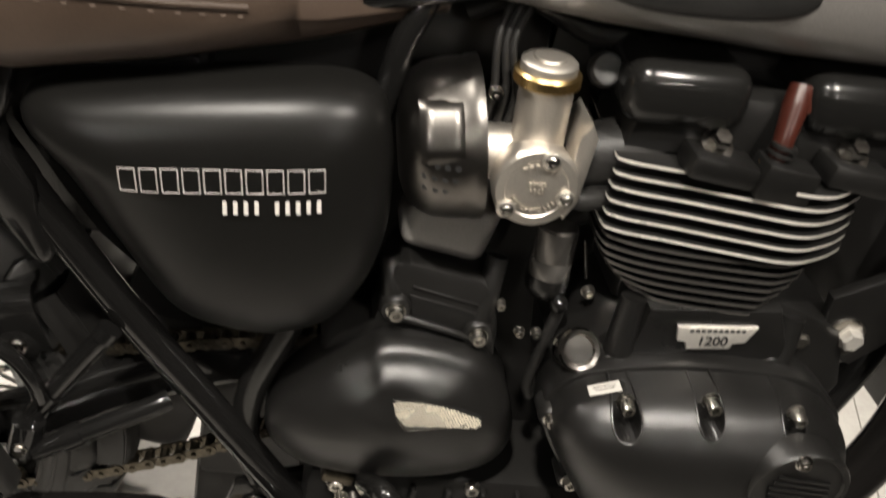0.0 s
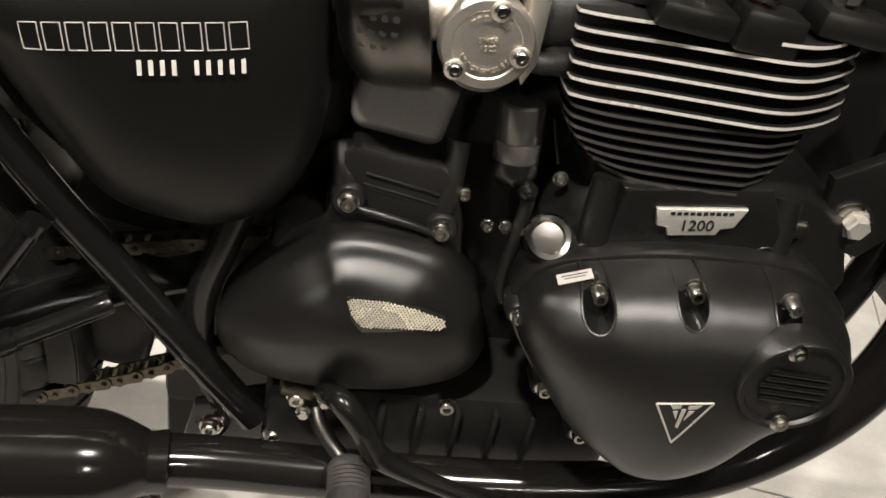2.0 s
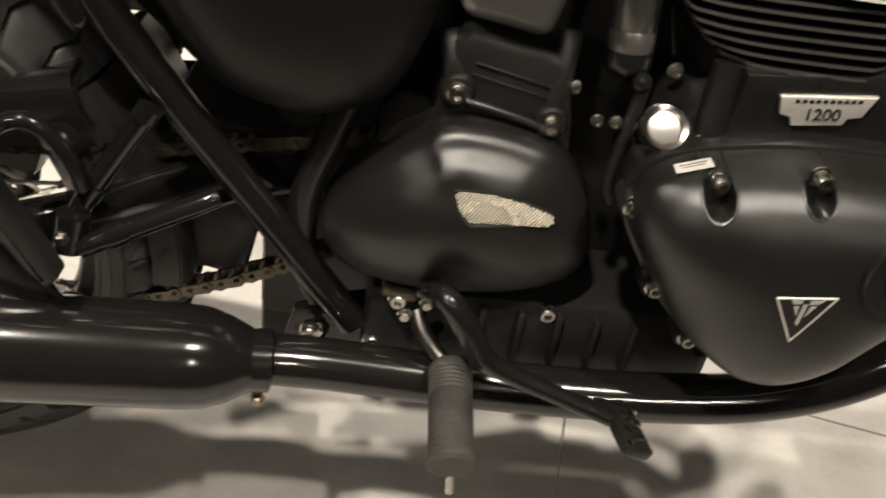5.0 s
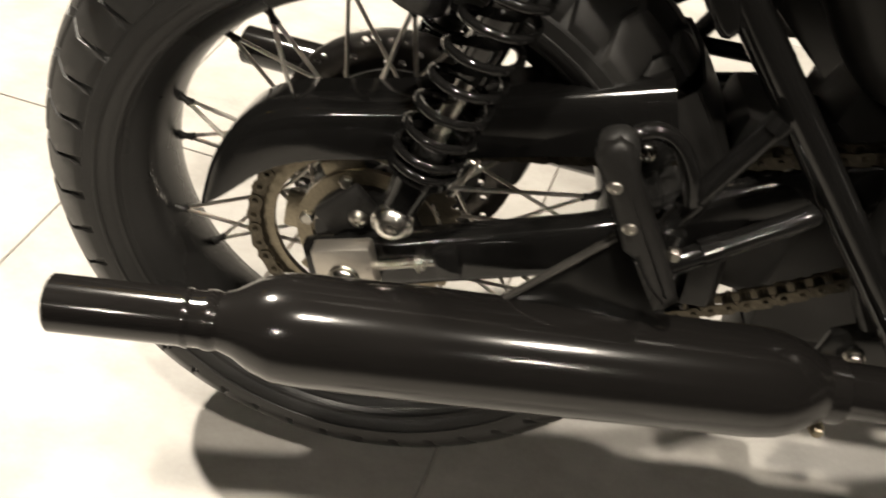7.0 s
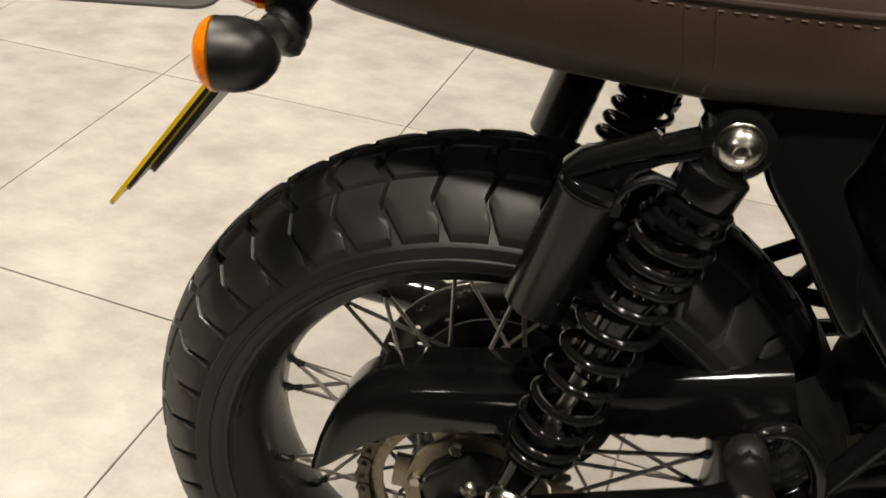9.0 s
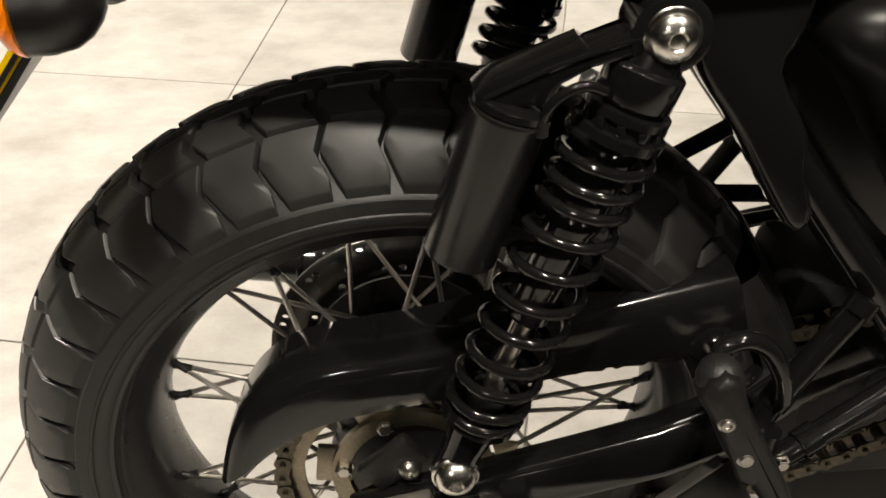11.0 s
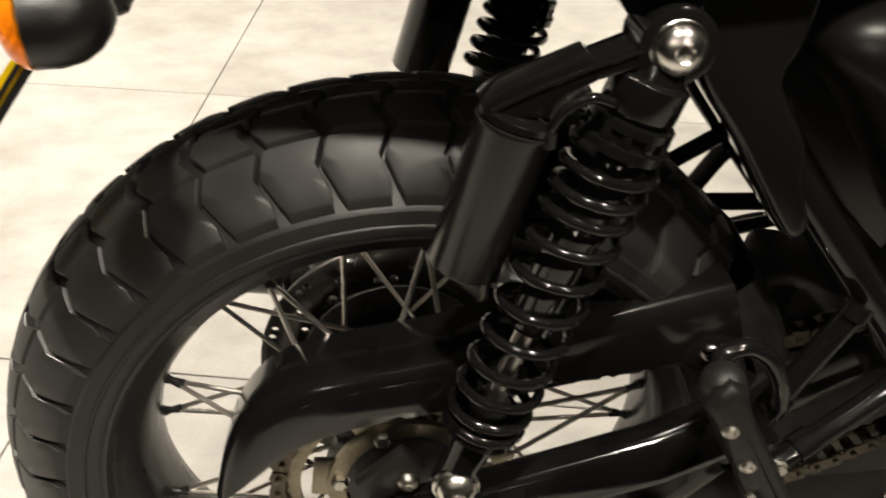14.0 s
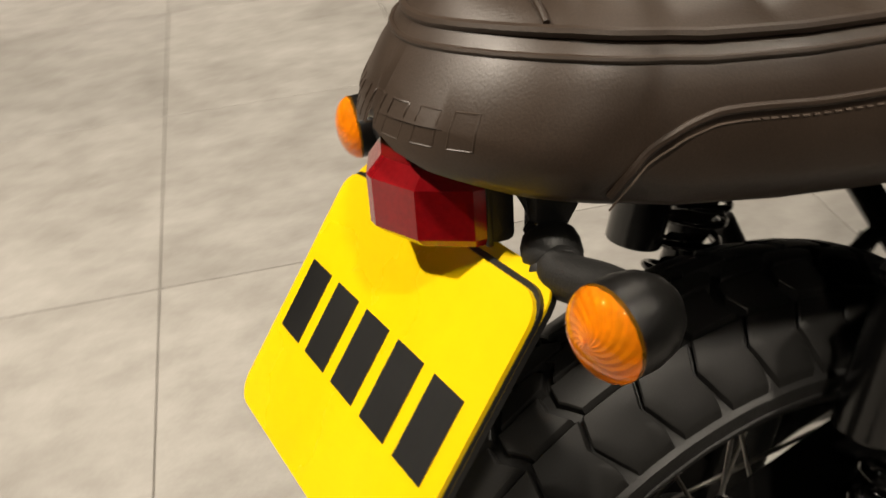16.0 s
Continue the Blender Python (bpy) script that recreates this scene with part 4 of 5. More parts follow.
def clutch_cover():
    out = [(0.682, 0.50), (0.685, 0.53), (0.711, 0.5515), (0.75, 0.561), (0.792, 0.567), (0.84, 0.569), (0.884, 0.567), (0.928, 0.547), (0.95, 0.52), (0.952, 0.484), (0.93, 0.458), (0.906, 0.435), (0.877, 0.393), (0.85, 0.372), (0.827, 0.364), (0.803, 0.366), (0.783, 0.376), (0.742, 0.41), (0.704, 0.462)]
    cutters = []
    holes = ((0.73, 0.552, -0.2), (0.798, 0.566, -0.205), (0.872, 0.566, -0.21))
    for x, z, y in holes:
        pts = [(x + 0.0108 * math.cos(a), z - 0.006 + 0.0138 * math.sin(a)) for a in (2 * math.pi * k / 24 for k in range(24))]
        cutters.append(slab(pts, -0.4, y + 0.004))
    cov = hang("clutch_cover", carve(pillow(out, -0.163, 0.078, 2.9, 5, 22, tilt=(0.5, 0.0)), cutters), "crackle", bike, "satin black clutch cover with a triangular badge", 0)
    for x, z, y in holes:
        socket_bolt(cov, (x, y + 0.003, z), 0.0062, 0.012, mat="steel")
        pts = [(x + r * math.cos(a), z - 0.006 + r * 1.28 * math.sin(a)) for r in (0.0108,) for a in (2 * math.pi * k / 24 for k in range(24))]
        rim = [on_face(cov, px * 1.0 + (px - x) * 0.09, pz + (pz - z + 0.006) * 0.09, 0.0) for px, pz in pts]
        part("pocket_rim", tube(rim + rim[:1], 0.0012, 6, 1), "crackle", cov)
    for x, z, y in ((0.684, 0.508, -0.178), (0.95, 0.497, -0.19), (0.72, 0.437, -0.18), (0.762, 0.388, -0.18), (0.822, 0.361, -0.17)):
        part("screw_boss", lathe([(0, 0.011), (0.022, 0.011), (0.025, 0.009)], (x, y + 0.025, z), (x, -1, z), 20), "crackle", cov)
        socket_bolt(cov, (x, y, z), 0.0062, 0.007, mat="steel")
    # round inspection cap with ribs
    cx, cz, cy = 0.8805, 0.5165, -0.2415
    cap = part("inspection_cap", lathe([(-0.02, 0.0425), (0.002, 0.0425), (0.0045, 0.041), (0.0045, 0.0375), (0.0015, 0.036), (0.0015, 0.0003)], (cx, cy, cz), (cx - 0.02, cy - 1, cz), 48), "crackle", cov, "round black inspection cap with ribs")
    for k in range(5):
        part("rib", box((0.056 - 0.004 * abs(k - 2), 0.003, 0.0028), (cx, cy - 0.0025, cz + 0.0115 - 0.0062 * k), (0, 4, 0), 0.0008), "gloss", cap)
    socket_bolt(cap, (0.868, -0.2475, 0.5505), 0.0058, 0.004, mat="steel")
    socket_bolt(cap, (0.881, -0.247, 0.4825), 0.0058, 0.004, mat="steel")
    # triangular badge: a bright frame with a split mark inside
    tri = [Vector(p) for p in ((0.785, -0.2415, 0.4855), (0.8275, -0.2455, 0.492), (0.8085, -0.2435, 0.447))]
    tri = [on_face(cov, p.x, p.z, 0.0002) for p in tri]
    c = sum(tri, Vector()) / 3
    bm = bmesh.new()
    for i in range(3):
        tube([on_face(cov, q.x, q.z, 0.0002) for q in (tri[i].lerp(tri[(i + 1) % 3], j / 5) for j in range(6))], 0.0009, 6, 1, bm)
    part("badge_frame", bm, "badge", cov, "bright triangular badge")
    for pts in (((-0.0125, 0.0085), (-0.003, 0.0095), (-0.003, 0.0068), (-0.0095, 0.0055)), ((0.003, 0.0095), (0.014, 0.0115), (0.0105, 0.008), (0.003, 0.0068)), ((-0.0018, 0.006), (0.0018, 0.0064), (0.0014, -0.011), (-0.0014, -0.0095)), ((-0.0085, 0.0035), (-0.0045, 0.0042), (-0.0035, -0.0035)), ((0.0045, 0.0052), (0.0092, 0.0058), (0.0035, -0.0035))):
        my = min(on_face(cov, c.x + x, c.z + z).y for x, z in pts)
        part("badge_mark", slab([(c.x + x * 0.9, c.z + z * 1.15 + 0.001) for x, z in pts], my - 0.0005, my + 0.004), "badge", cov, smooth=0)
    # paper sticker, and the oil filler cap beside it
    bpy.context.view_layer.update()
    hit, at, normal, _ = cov.ray_cast((0.7155, -0.184, 0.9), (0, 0, -1))
    side = (Vector((1, 0, 0.12)) - normal * normal.dot(Vector((1, 0, 0.12)))).normalized()
    up = normal.cross(side)
    turn = Matrix((side, up, normal)).transposed().to_4x4()
    for name, size, off, rise_by, mat in (("paper_sticker", (0.0265, 0.0112, 0.0006), 0.0, 0.0012, "white"), ("print_bar", (0.02, 0.0009, 0.0002), 0.002, 0.0017, "ink"), ("print_bar", (0.016, 0.0007, 0.0002), -0.001, 0.0017, "ink")):
        bm = box(size, (0, off, rise_by))
        bmesh.ops.transform(bm, matrix=Matrix.Translation(at) @ turn, verts=bm.verts)
        part(name, bm, mat, cov, "small white paper sticker" if mat == "white" else "", 0)


def engine_block():
    case = part("crankcase", slab([(0.78, 0.35), (0.735, 0.42), (0.7, 0.475), (0.69, 0.53), (0.715, 0.565), (0.75, 0.605), (0.87, 0.625), (0.94, 0.6), (0.965, 0.54), (0.94, 0.44), (0.88, 0.35), (0.8, 0.32)], -0.135, 0.13, 0.012), "crackle", bike, "black cast crankcase")
    part("case_flange", slab([(0.679, 0.5), (0.682, 0.532), (0.71, 0.555), (0.79, 0.571), (0.886, 0.571), (0.93, 0.551), (0.955, 0.522), (0.957, 0.482), (0.91, 0.434), (0.878, 0.388), (0.827, 0.359), (0.783, 0.371), (0.74, 0.406), (0.7, 0.46)], -0.167, -0.13, 0.003, 4), "crackle", case)
    part("barrel_foot", slab([(0.742, 0.56), (0.745, 0.612), (0.86, 0.626), (0.89, 0.57)], -0.15, 0.12, 0.006), "crackle", case)
    for x in (0.735, 0.882):
        part("stud_boss", tube([(x, -0.142, 0.56), (x, -0.134, 0.612)], [0.013, 0.011], 16), "crackle", case)
    plate = part("capacity_plate", slab([(0.772, 0.601), (0.842, 0.609), (0.836, 0.592), (0.826, 0.5895), (0.824, 0.584), (0.787, 0.579), (0.784, 0.586), (0.776, 0.587)], -0.1545, -0.15, 0.0006), "badge", case, "bright plate with dark numerals")
    for k in range(10):
        part("print_bar", box((0.0034, 0.0006, 0.0026), (0.785 + 0.005 * k, -0.1547, 0.599 + 0.00057 * k), (0, -6.5, 0)), "ink", case, smooth=0)
    fc = bpy.data.curves.new("numerals", "FONT")
    fc.body, fc.size, fc.extrude, fc.align_x, fc.align_y = "1200", 0.0135, 0.0004, "CENTER", "CENTER"
    num = new("numerals", fc)
    num.matrix_world = pose(0.8065, -0.1551, 0.5905, 90, -6.5, 0)
    dg = bpy.context.evaluated_depsgraph_get()
    me = bpy.data.meshes.new_from_object(num.evaluated_get(dg))
    bpy.data.objects.remove(num)
    me.transform(pose(0.8065, -0.1551, 0.5905, 90, -6.5, 0))
    me.materials.clear()
    hang("numerals", me, "ink", case, "", 0)
    # oil filler cap: bright dished disc
    at = Vector((0.6985, -0.144, 0.5575))
    part("oil_filler_cap", lathe([(-0.01, 0.0185), (0.006, 0.0195), (0.009, 0.019), (0.0105, 0.017), (0.0095, 0.0135), (0.007, 0.012), (0.0075, 0.0003)], at, at + Vector((-0.05, -0.75, 0.65)), 32), "chrome", case, "polished oil filler cap")
    hex_bolt(case, (0.898, -0.137, 0.5875), 0.007, 0.004, mat="steel")
    mount = part("engine_mount", slab([(0.915, 0.63), (0.925, 0.57), (0.965, 0.56), (1.0, 0.60), (0.99, 0.66), (0.955, 0.655)], -0.128, -0.115, 0.003), "crackle", bike, "black front engine mount plate")
    part("washer", lathe([(0, 0.02), (0.002, 0.02)], (0.942, -0.1285, 0.592), (0.942, -1, 0.592), 28), "steel", mount)
    hex_bolt(mount, (0.946, -0.131, 0.594), 0.0105, 0.01, mat="badge")
    sump = part("lower_crankcase", box((0.33, 0.2, 0.1), (0.66, -0.02, 0.31), (0, 0, 0), 0.015), "dull", bike, "dark lower crankcase")
    for x, y, z in ((0.523, -0.118, 0.356), (0.659, -0.105, 0.347), (0.447, -0.1, 0.292), (0.505, -0.103, 0.291)):
        socket_bolt(sump, (x, y - 0.012, z), 0.0075, 0.006, mat="steel")
    for k in range(5):
        part("cast_rib", box((0.006, 0.02, 0.06), (0.6 + 0.035 * k, -0.118, 0.32), (0, 0, 0), 0.002), "dull", sump)


def cylinders():
    barrel = part("cylinder_barrel", slab([(0.73, 0.59), (0.71, 0.74), (0.86, 0.745), (0.855, 0.60)], -0.112, 0.115, 0.01), "dull", bike, "black finned cylinder barrel")

    def fin(z, near, thick):
        """A fin of rounded plan; near holds its corners along the near side."""
        out = spline([(x, y, 0) for x, y in near], 9)
        out = [(p.x, p.y) for p in out] + [(0.89, 0.12), (0.7, 0.12)]
        bm = bmesh.new()
        rise_x = lambda x: z + 0.05 * (x - 0.69)
        lo = [bm.verts.new((px, py, rise_x(px) - thick / 2)) for px, py in out]
        hi = [bm.verts.new((px, py, rise_x(px) + thick / 2)) for px, py in out]
        bm.faces.new(lo)
        bm.faces.new(list(reversed(hi)))
        for i in range(len(out)):
            bm.faces.new((lo[i], lo[(i + 1) % len(out)], hi[(i + 1) % len(out)], hi[i])).material_index = 1
        return bm
    for k in range(6):
        z = 0.7325 - 0.0122 * k
        g = 0.0015 * k
        b = fin(z, [(0.685 + g, -0.05), (0.682 + g, -0.115), (0.69 + g, -0.131), (0.74, -0.141), (0.80, -0.154), (0.828, -0.1585), (0.85, -0.155), (0.875 + g, -0.138), (0.893 + g, -0.115), (0.9 + g, -0.05)], 0.0025)
        f = part("fin", b, "dull", barrel, smooth=30)
        f.data.materials.append(M["fin"])
    for k in range(7):
        z = 0.6615 - 0.0083 * k
        g = 0.001 * k * k + 0.006
        b = fin(z, [(0.69 + g, -0.05), (0.688 + g, -0.112), (0.7 + g, -0.13), (0.745 + g * 0.4, -0.142), (0.82, -0.15), (0.85 - g * 0.4, -0.147), (0.88 - g * 0.7, -0.125), (0.89 - g * 0.7, -0.05)], 0.0026)
        f = part("fin", b, "gloss", barrel, smooth=30)
        # Paler rim colour stands in for light caught on the black edges.
        f.data.materials.append(M["canister"])


def cylinder_head():
    head = part("cylinder_head", slab([(0.685, 0.735), (0.69, 0.775), (0.72, 0.79), (0.9, 0.8), (0.93, 0.78), (0.92, 0.735)], -0.12, 0.12, 0.012), "crackle", bike, "black cast cylinder head")
    for x, z in ((0.722, 0.785), (0.862, 0.797)):
        part("cam_cover", box((0.098, 0.2, 0.05), (x, -0.03, z), (0, -4, 0), 0.018, seg=4), "satin", head, "satin black cam cover")
    for x, z in ((0.752, 0.757), (0.862, 0.766)):
        part("cover_lug", box((0.056, 0.035, 0.02), (x + 0.005, -0.135, z - 0.014), (0, 5, 0), 0.005), "crackle", head)
        hex_bolt(head, (x, -0.13, z), 0.0085, 0.012, (0, -0.5, 0.85), "chrome")
        part("bright_washer", lathe([(0, 0.013), (0.003, 0.013)], (x, -0.13, z - 0.002), (x, -0.63, z + 0.85), 20), "chrome", head)
    part("plug_well", box((0.046, 0.03, 0.03), (0.807, -0.142, 0.742), (0, 5, 0), 0.004), "crackle", head)
    boot = part("spark_plug_boot", tube([(0.7975, -0.14, 0.752), (0.799, -0.135, 0.773), (0.803, -0.124, 0.794), (0.805, -0.117, 0.808)], [0.0075, 0.0082, 0.0102, 0.0085], 20), "boot", bike, "red-brown spark plug boot")
    for k in range(3):
        part("rib", lathe([(0, 0.0105), (0.003, 0.0105)], (0.798 + 0.0006 * k, -0.1395, 0.754 + 0.006 * k), (0.81, -0.13, 0.85), 20), "dull", boot)
    part("collar", lathe([(0, 0.0125), (0.004, 0.013), (0.006, 0.0118)], (0.7972, -0.1402, 0.748), (0.808, -0.13, 0.844), 24), "brass", boot, "gold plug collar")
    part("boot_sleeve", box((0.009, 0.011, 0.022), (0.8075, -0.124, 0.8), (-20, -15, 0), 0.003), "boot", boot)


def throttle_bodies():
    c = Vector((0.6235, -0.13, 0.7035))
    body = part("throttle_body", lathe([(-0.05, 0.028), (-0.008, 0.0325), (0.004, 0.0335), (0.009, 0.033), (0.0115, 0.031), (0.0115, 0.0245), (0.0105, 0.0235), (0.0105, 0.0004)], c, c + Vector((0, -1, 0)), 48), "silver", bike, "cast aluminium throttle body styled as a carburettor")
    for x, z in ((0.6285, 0.7285), (0.6475, 0.6985), (0.6045, 0.684)):
        part("screw_boss", lathe([(0, 0.0075), (0.0125, 0.0075), (0.0135, 0.006)], (x, -0.13, z), (x, -1, z), 18), "silver", body)
        socket_bolt(body, (x, -0.1435, z), 0.0045, 0.0025, mat="steel", name="screw")
    for text, r, a0, gap in (("MOTORCYCLES", 0.0185, 212, 11.5),):
        for i, ch in enumerate(text):
            a = radians(a0 + gap * i)
            letter(body, ch, c + Vector((r * math.cos(a), -0.0118, r * math.sin(a))), 0.0052, math.degrees(a) + 90)
    for i in range(7):
        a = radians(128 - 12.5 * i)
        p = c + Vector((0.0185 * math.cos(a), -0.0112, 0.0185 * math.sin(a)))
        part("mark_bar", box((0.0028, 0.0012, 0.0042), p, (0, 90 - math.degrees(a), 0)), "silver", body, smooth=0)
    letter(body, "SINCE", c + Vector((0.0, -0.0112, 0.0035)), 0.005, 9)
    letter(body, "1902", c + Vector((0.0008, -0.0112, -0.0025)), 0.0062, 9)
    part("slide_tower", lathe([(0, 0.021), (0.014, 0.0205), (0.05, 0.0205), (0.055, 0.022), (0.058, 0.022)], (0.6235, -0.108, 0.722), (0.616, -0.108, 0.80), 40), "silver", body)
    cap = part("gold_cap", lathe([(0, 0.0225), (0.002, 0.0245), (0.009, 0.0245), (0.011, 0.0225)], (0.6175, -0.108, 0.774), (0.61, -0.108, 0.85), 48), "brass", body, "gold knurled cap with a bright top")
    part("cap_top", lathe([(0.009, 0.0215), (0.017, 0.021), (0.0195, 0.018), (0.0195, 0.013), (0.0215, 0.012), (0.022, 0.0004)], (0.6175, -0.108, 0.774), (0.61, -0.108, 0.85), 48), "silver", cap)
    for k in range(36):
        a = radians(10 * k)
        m = rise((0.6175, -0.108, 0.774), (0.61, -0.108, 0.85))
        bm = box((0.0012, 0.0018, 0.0075), (0.0245 * math.cos(a), 0.0245 * math.sin(a), 0.0055), (0, 0, 10 * k), 0)
        bmesh.ops.transform(bm, matrix=m, verts=bm.verts)
        part("knurl", bm, "brass", cap, smooth=0)
    part("float_bowl", lathe([(0, 0.026), (0.02, 0.024), (0.026, 0.018)], (0.627, -0.105, 0.688), (0.632, -0.1, 0.6), 32), "silver", body)
    part("intake_flange", slab([(0.655, 0.672), (0.663, 0.69), (0.663, 0.745), (0.655, 0.757), (0.648, 0.745), (0.648, 0.685)], -0.13, -0.08, 0.003), "silver", body)
    part("intake_rubber", tube([(0.655, -0.095, 0.712), (0.69, -0.095, 0.722), (0.72, -0.09, 0.732)], 0.026, 24), "dull", body, "black rubber intake stub")
    part("lower_hose", tube([(0.6734, -0.0600, 0.6323), (0.6962, -0.0600, 0.6428), (0.7173, -0.0600, 0.6506)], 0.011, 16), "dull", body, "black rubber hose")
    part("side_connector", box((0.03, 0.03, 0.03), (0.6826, -0.1000, 0.6907), (0, 5, 0), 0.005), "dull", body)
    part("outlet_stub", tube([(0.575, -0.1, 0.707), (0.61, -0.1, 0.712)], 0.022, 24), "silver", body)
    part("vacuum_pipe", tube([(0.652, -0.12, 0.69), (0.672, -0.12, 0.688), (0.69, -0.11, 0.69)], 0.008, 14), "dull", body)
    cx = Vector((0.524, -0.085, 0.70))
    drum = part("air_filter_drum", lathe([(-0.002, 0.03), (0.0, 0.038), (0.004, 0.047), (0.011, 0.055), (0.02, 0.06), (0.034, 0.0625), (0.05, 0.063), (0.052, 0.0645), (0.06, 0.0645), (0.062, 0.05)], cx, cx + Vector((1, 0, 0.2)), 56), "drum", bike, "dark plated air filter drum with small holes")
    axis = Vector((1, 0, 0.2)).normalized()
    up = Vector((-0.2, 0, 1)).normalized()
    rows = []
    for i in range(13):
        u = i / 12
        row = []
        for k in range(11):
            v = k / 10
            edge = min(u, 1 - u, v, 1 - v) * 6
            h = 0.0615 + 0.0035 * min(1.0, edge)
            a = radians(10 + 44 * u)
            row.append(cx + axis * (0.012 + 0.034 * v) + h * (math.sin(a) * up + Vector((0, -math.cos(a), 0))))
        rows.append(row)
    bm = bmesh.new()
    vs = [[bm.verts.new(p) for p in row] for row in rows]
    for a, b in zip(vs, vs[1:]):
        for k in range(10):
            bm.faces.new((a[k], a[k + 1], b[k + 1], b[k]))
    pad = part("raised_pad", bm, "drum", drum)
    bpy.context.view_layer.update()
    for r in range(3):
        for k in range(4 if r < 2 else 3):
            x = 0.5384 + 0.0074 * k + 0.0022 * (r == 2)
            z = 0.7128 - 0.0098 * r + 0.0006 * k
            spots = [o.ray_cast((x, -0.4, z), (0, 1, 0)) for o in (pad, drum)]
            spots = sorted(q[1].y for q in spots if q[0])
            if spots:
                at = Vector((x, spots[0], z))
                # Flat black discs paint the shade inside the drum's small holes.
                part("hole", lathe([(-0.002, 0.0024), (0.0004, 0.0024)], at, at + Vector((0, -1, 0.3)), 12), "ink", drum, smooth=0)
    # starter cylinder and hoses below the bodies
    st = part("ignition_canister", lathe([(0, 0.016), (0.002, 0.0183), (0.03, 0.0185), (0.031, 0.0178), (0.032, 0.0185), (0.05, 0.0185), (0.052, 0.017)], (0.6705, -0.0850, 0.6425), (0.6740, -0.0900, 0.5850), 40), "canister", bike, "grey cylindrical canister with a black cap")
    part("cap", lathe([(0.047, 0.0192), (0.056, 0.0196), (0.062, 0.0185), (0.067, 0.0145), (0.07, 0.008), (0.071, 0.0004)], (0.6705, -0.0850, 0.6425), (0.6740, -0.0900, 0.5850), 32), "satin", st, "domed black cap")
    part("cable", tube([(0.6859, -0.1060, 0.5735), (0.6885, -0.1020, 0.5600), (0.6870, -0.1000, 0.5320), (0.6848, -0.1000, 0.5035), (0.6833, -0.1000, 0.4780), (0.6900, -0.1000, 0.4620)], 0.0058, 12), "dull", bike, "black rubber hose")
    part("bright_lever", tube([(0.6973, -0.0850, 0.6309), (0.7084, -0.0900, 0.5950)], 0.0018, 8), "chrome", st)
    socket_bolt(st, (0.7121, -0.0950, 0.5839), 0.005, 0.005, mat="steel")
    part("cable_boot", lathe([(-0.01, 0.0062), (-0.004, 0.0085), (0.002, 0.0082), (0.006, 0.0055), (0.0075, 0.0004)], (0.6855, -0.1060, 0.5755), (0.6700, -0.1900, 0.6387), 20), "gloss", st)
    for x, y, z in ((0.6608, -0.1000, 0.5363), (0.6762, -0.1000, 0.5366), (0.6383, -0.0950, 0.5600)):
        socket_bolt(st, (x, y, z), 0.0042, 0.006, mat="steel")


def letter(parent, text, at, size, turn):
    fc = bpy.data.curves.new("letters", "FONT")
    fc.body, fc.size, fc.extrude, fc.align_x, fc.align_y = text, size, 0.0005, "CENTER", "CENTER"
    ob = new("letters", fc)
    me = bpy.data.meshes.new_from_object(ob.evaluated_get(bpy.context.evaluated_depsgraph_get()))
    bpy.data.objects.remove(ob)
    me.transform(Matrix.Translation(at) @ Matrix.Rotation(radians(-turn), 4, "Y") @ pose(0, 0, 0, 90, 0, 0))
    me.materials.clear()
    return hang("embossed_letters", me, "silver", parent, "", 0)


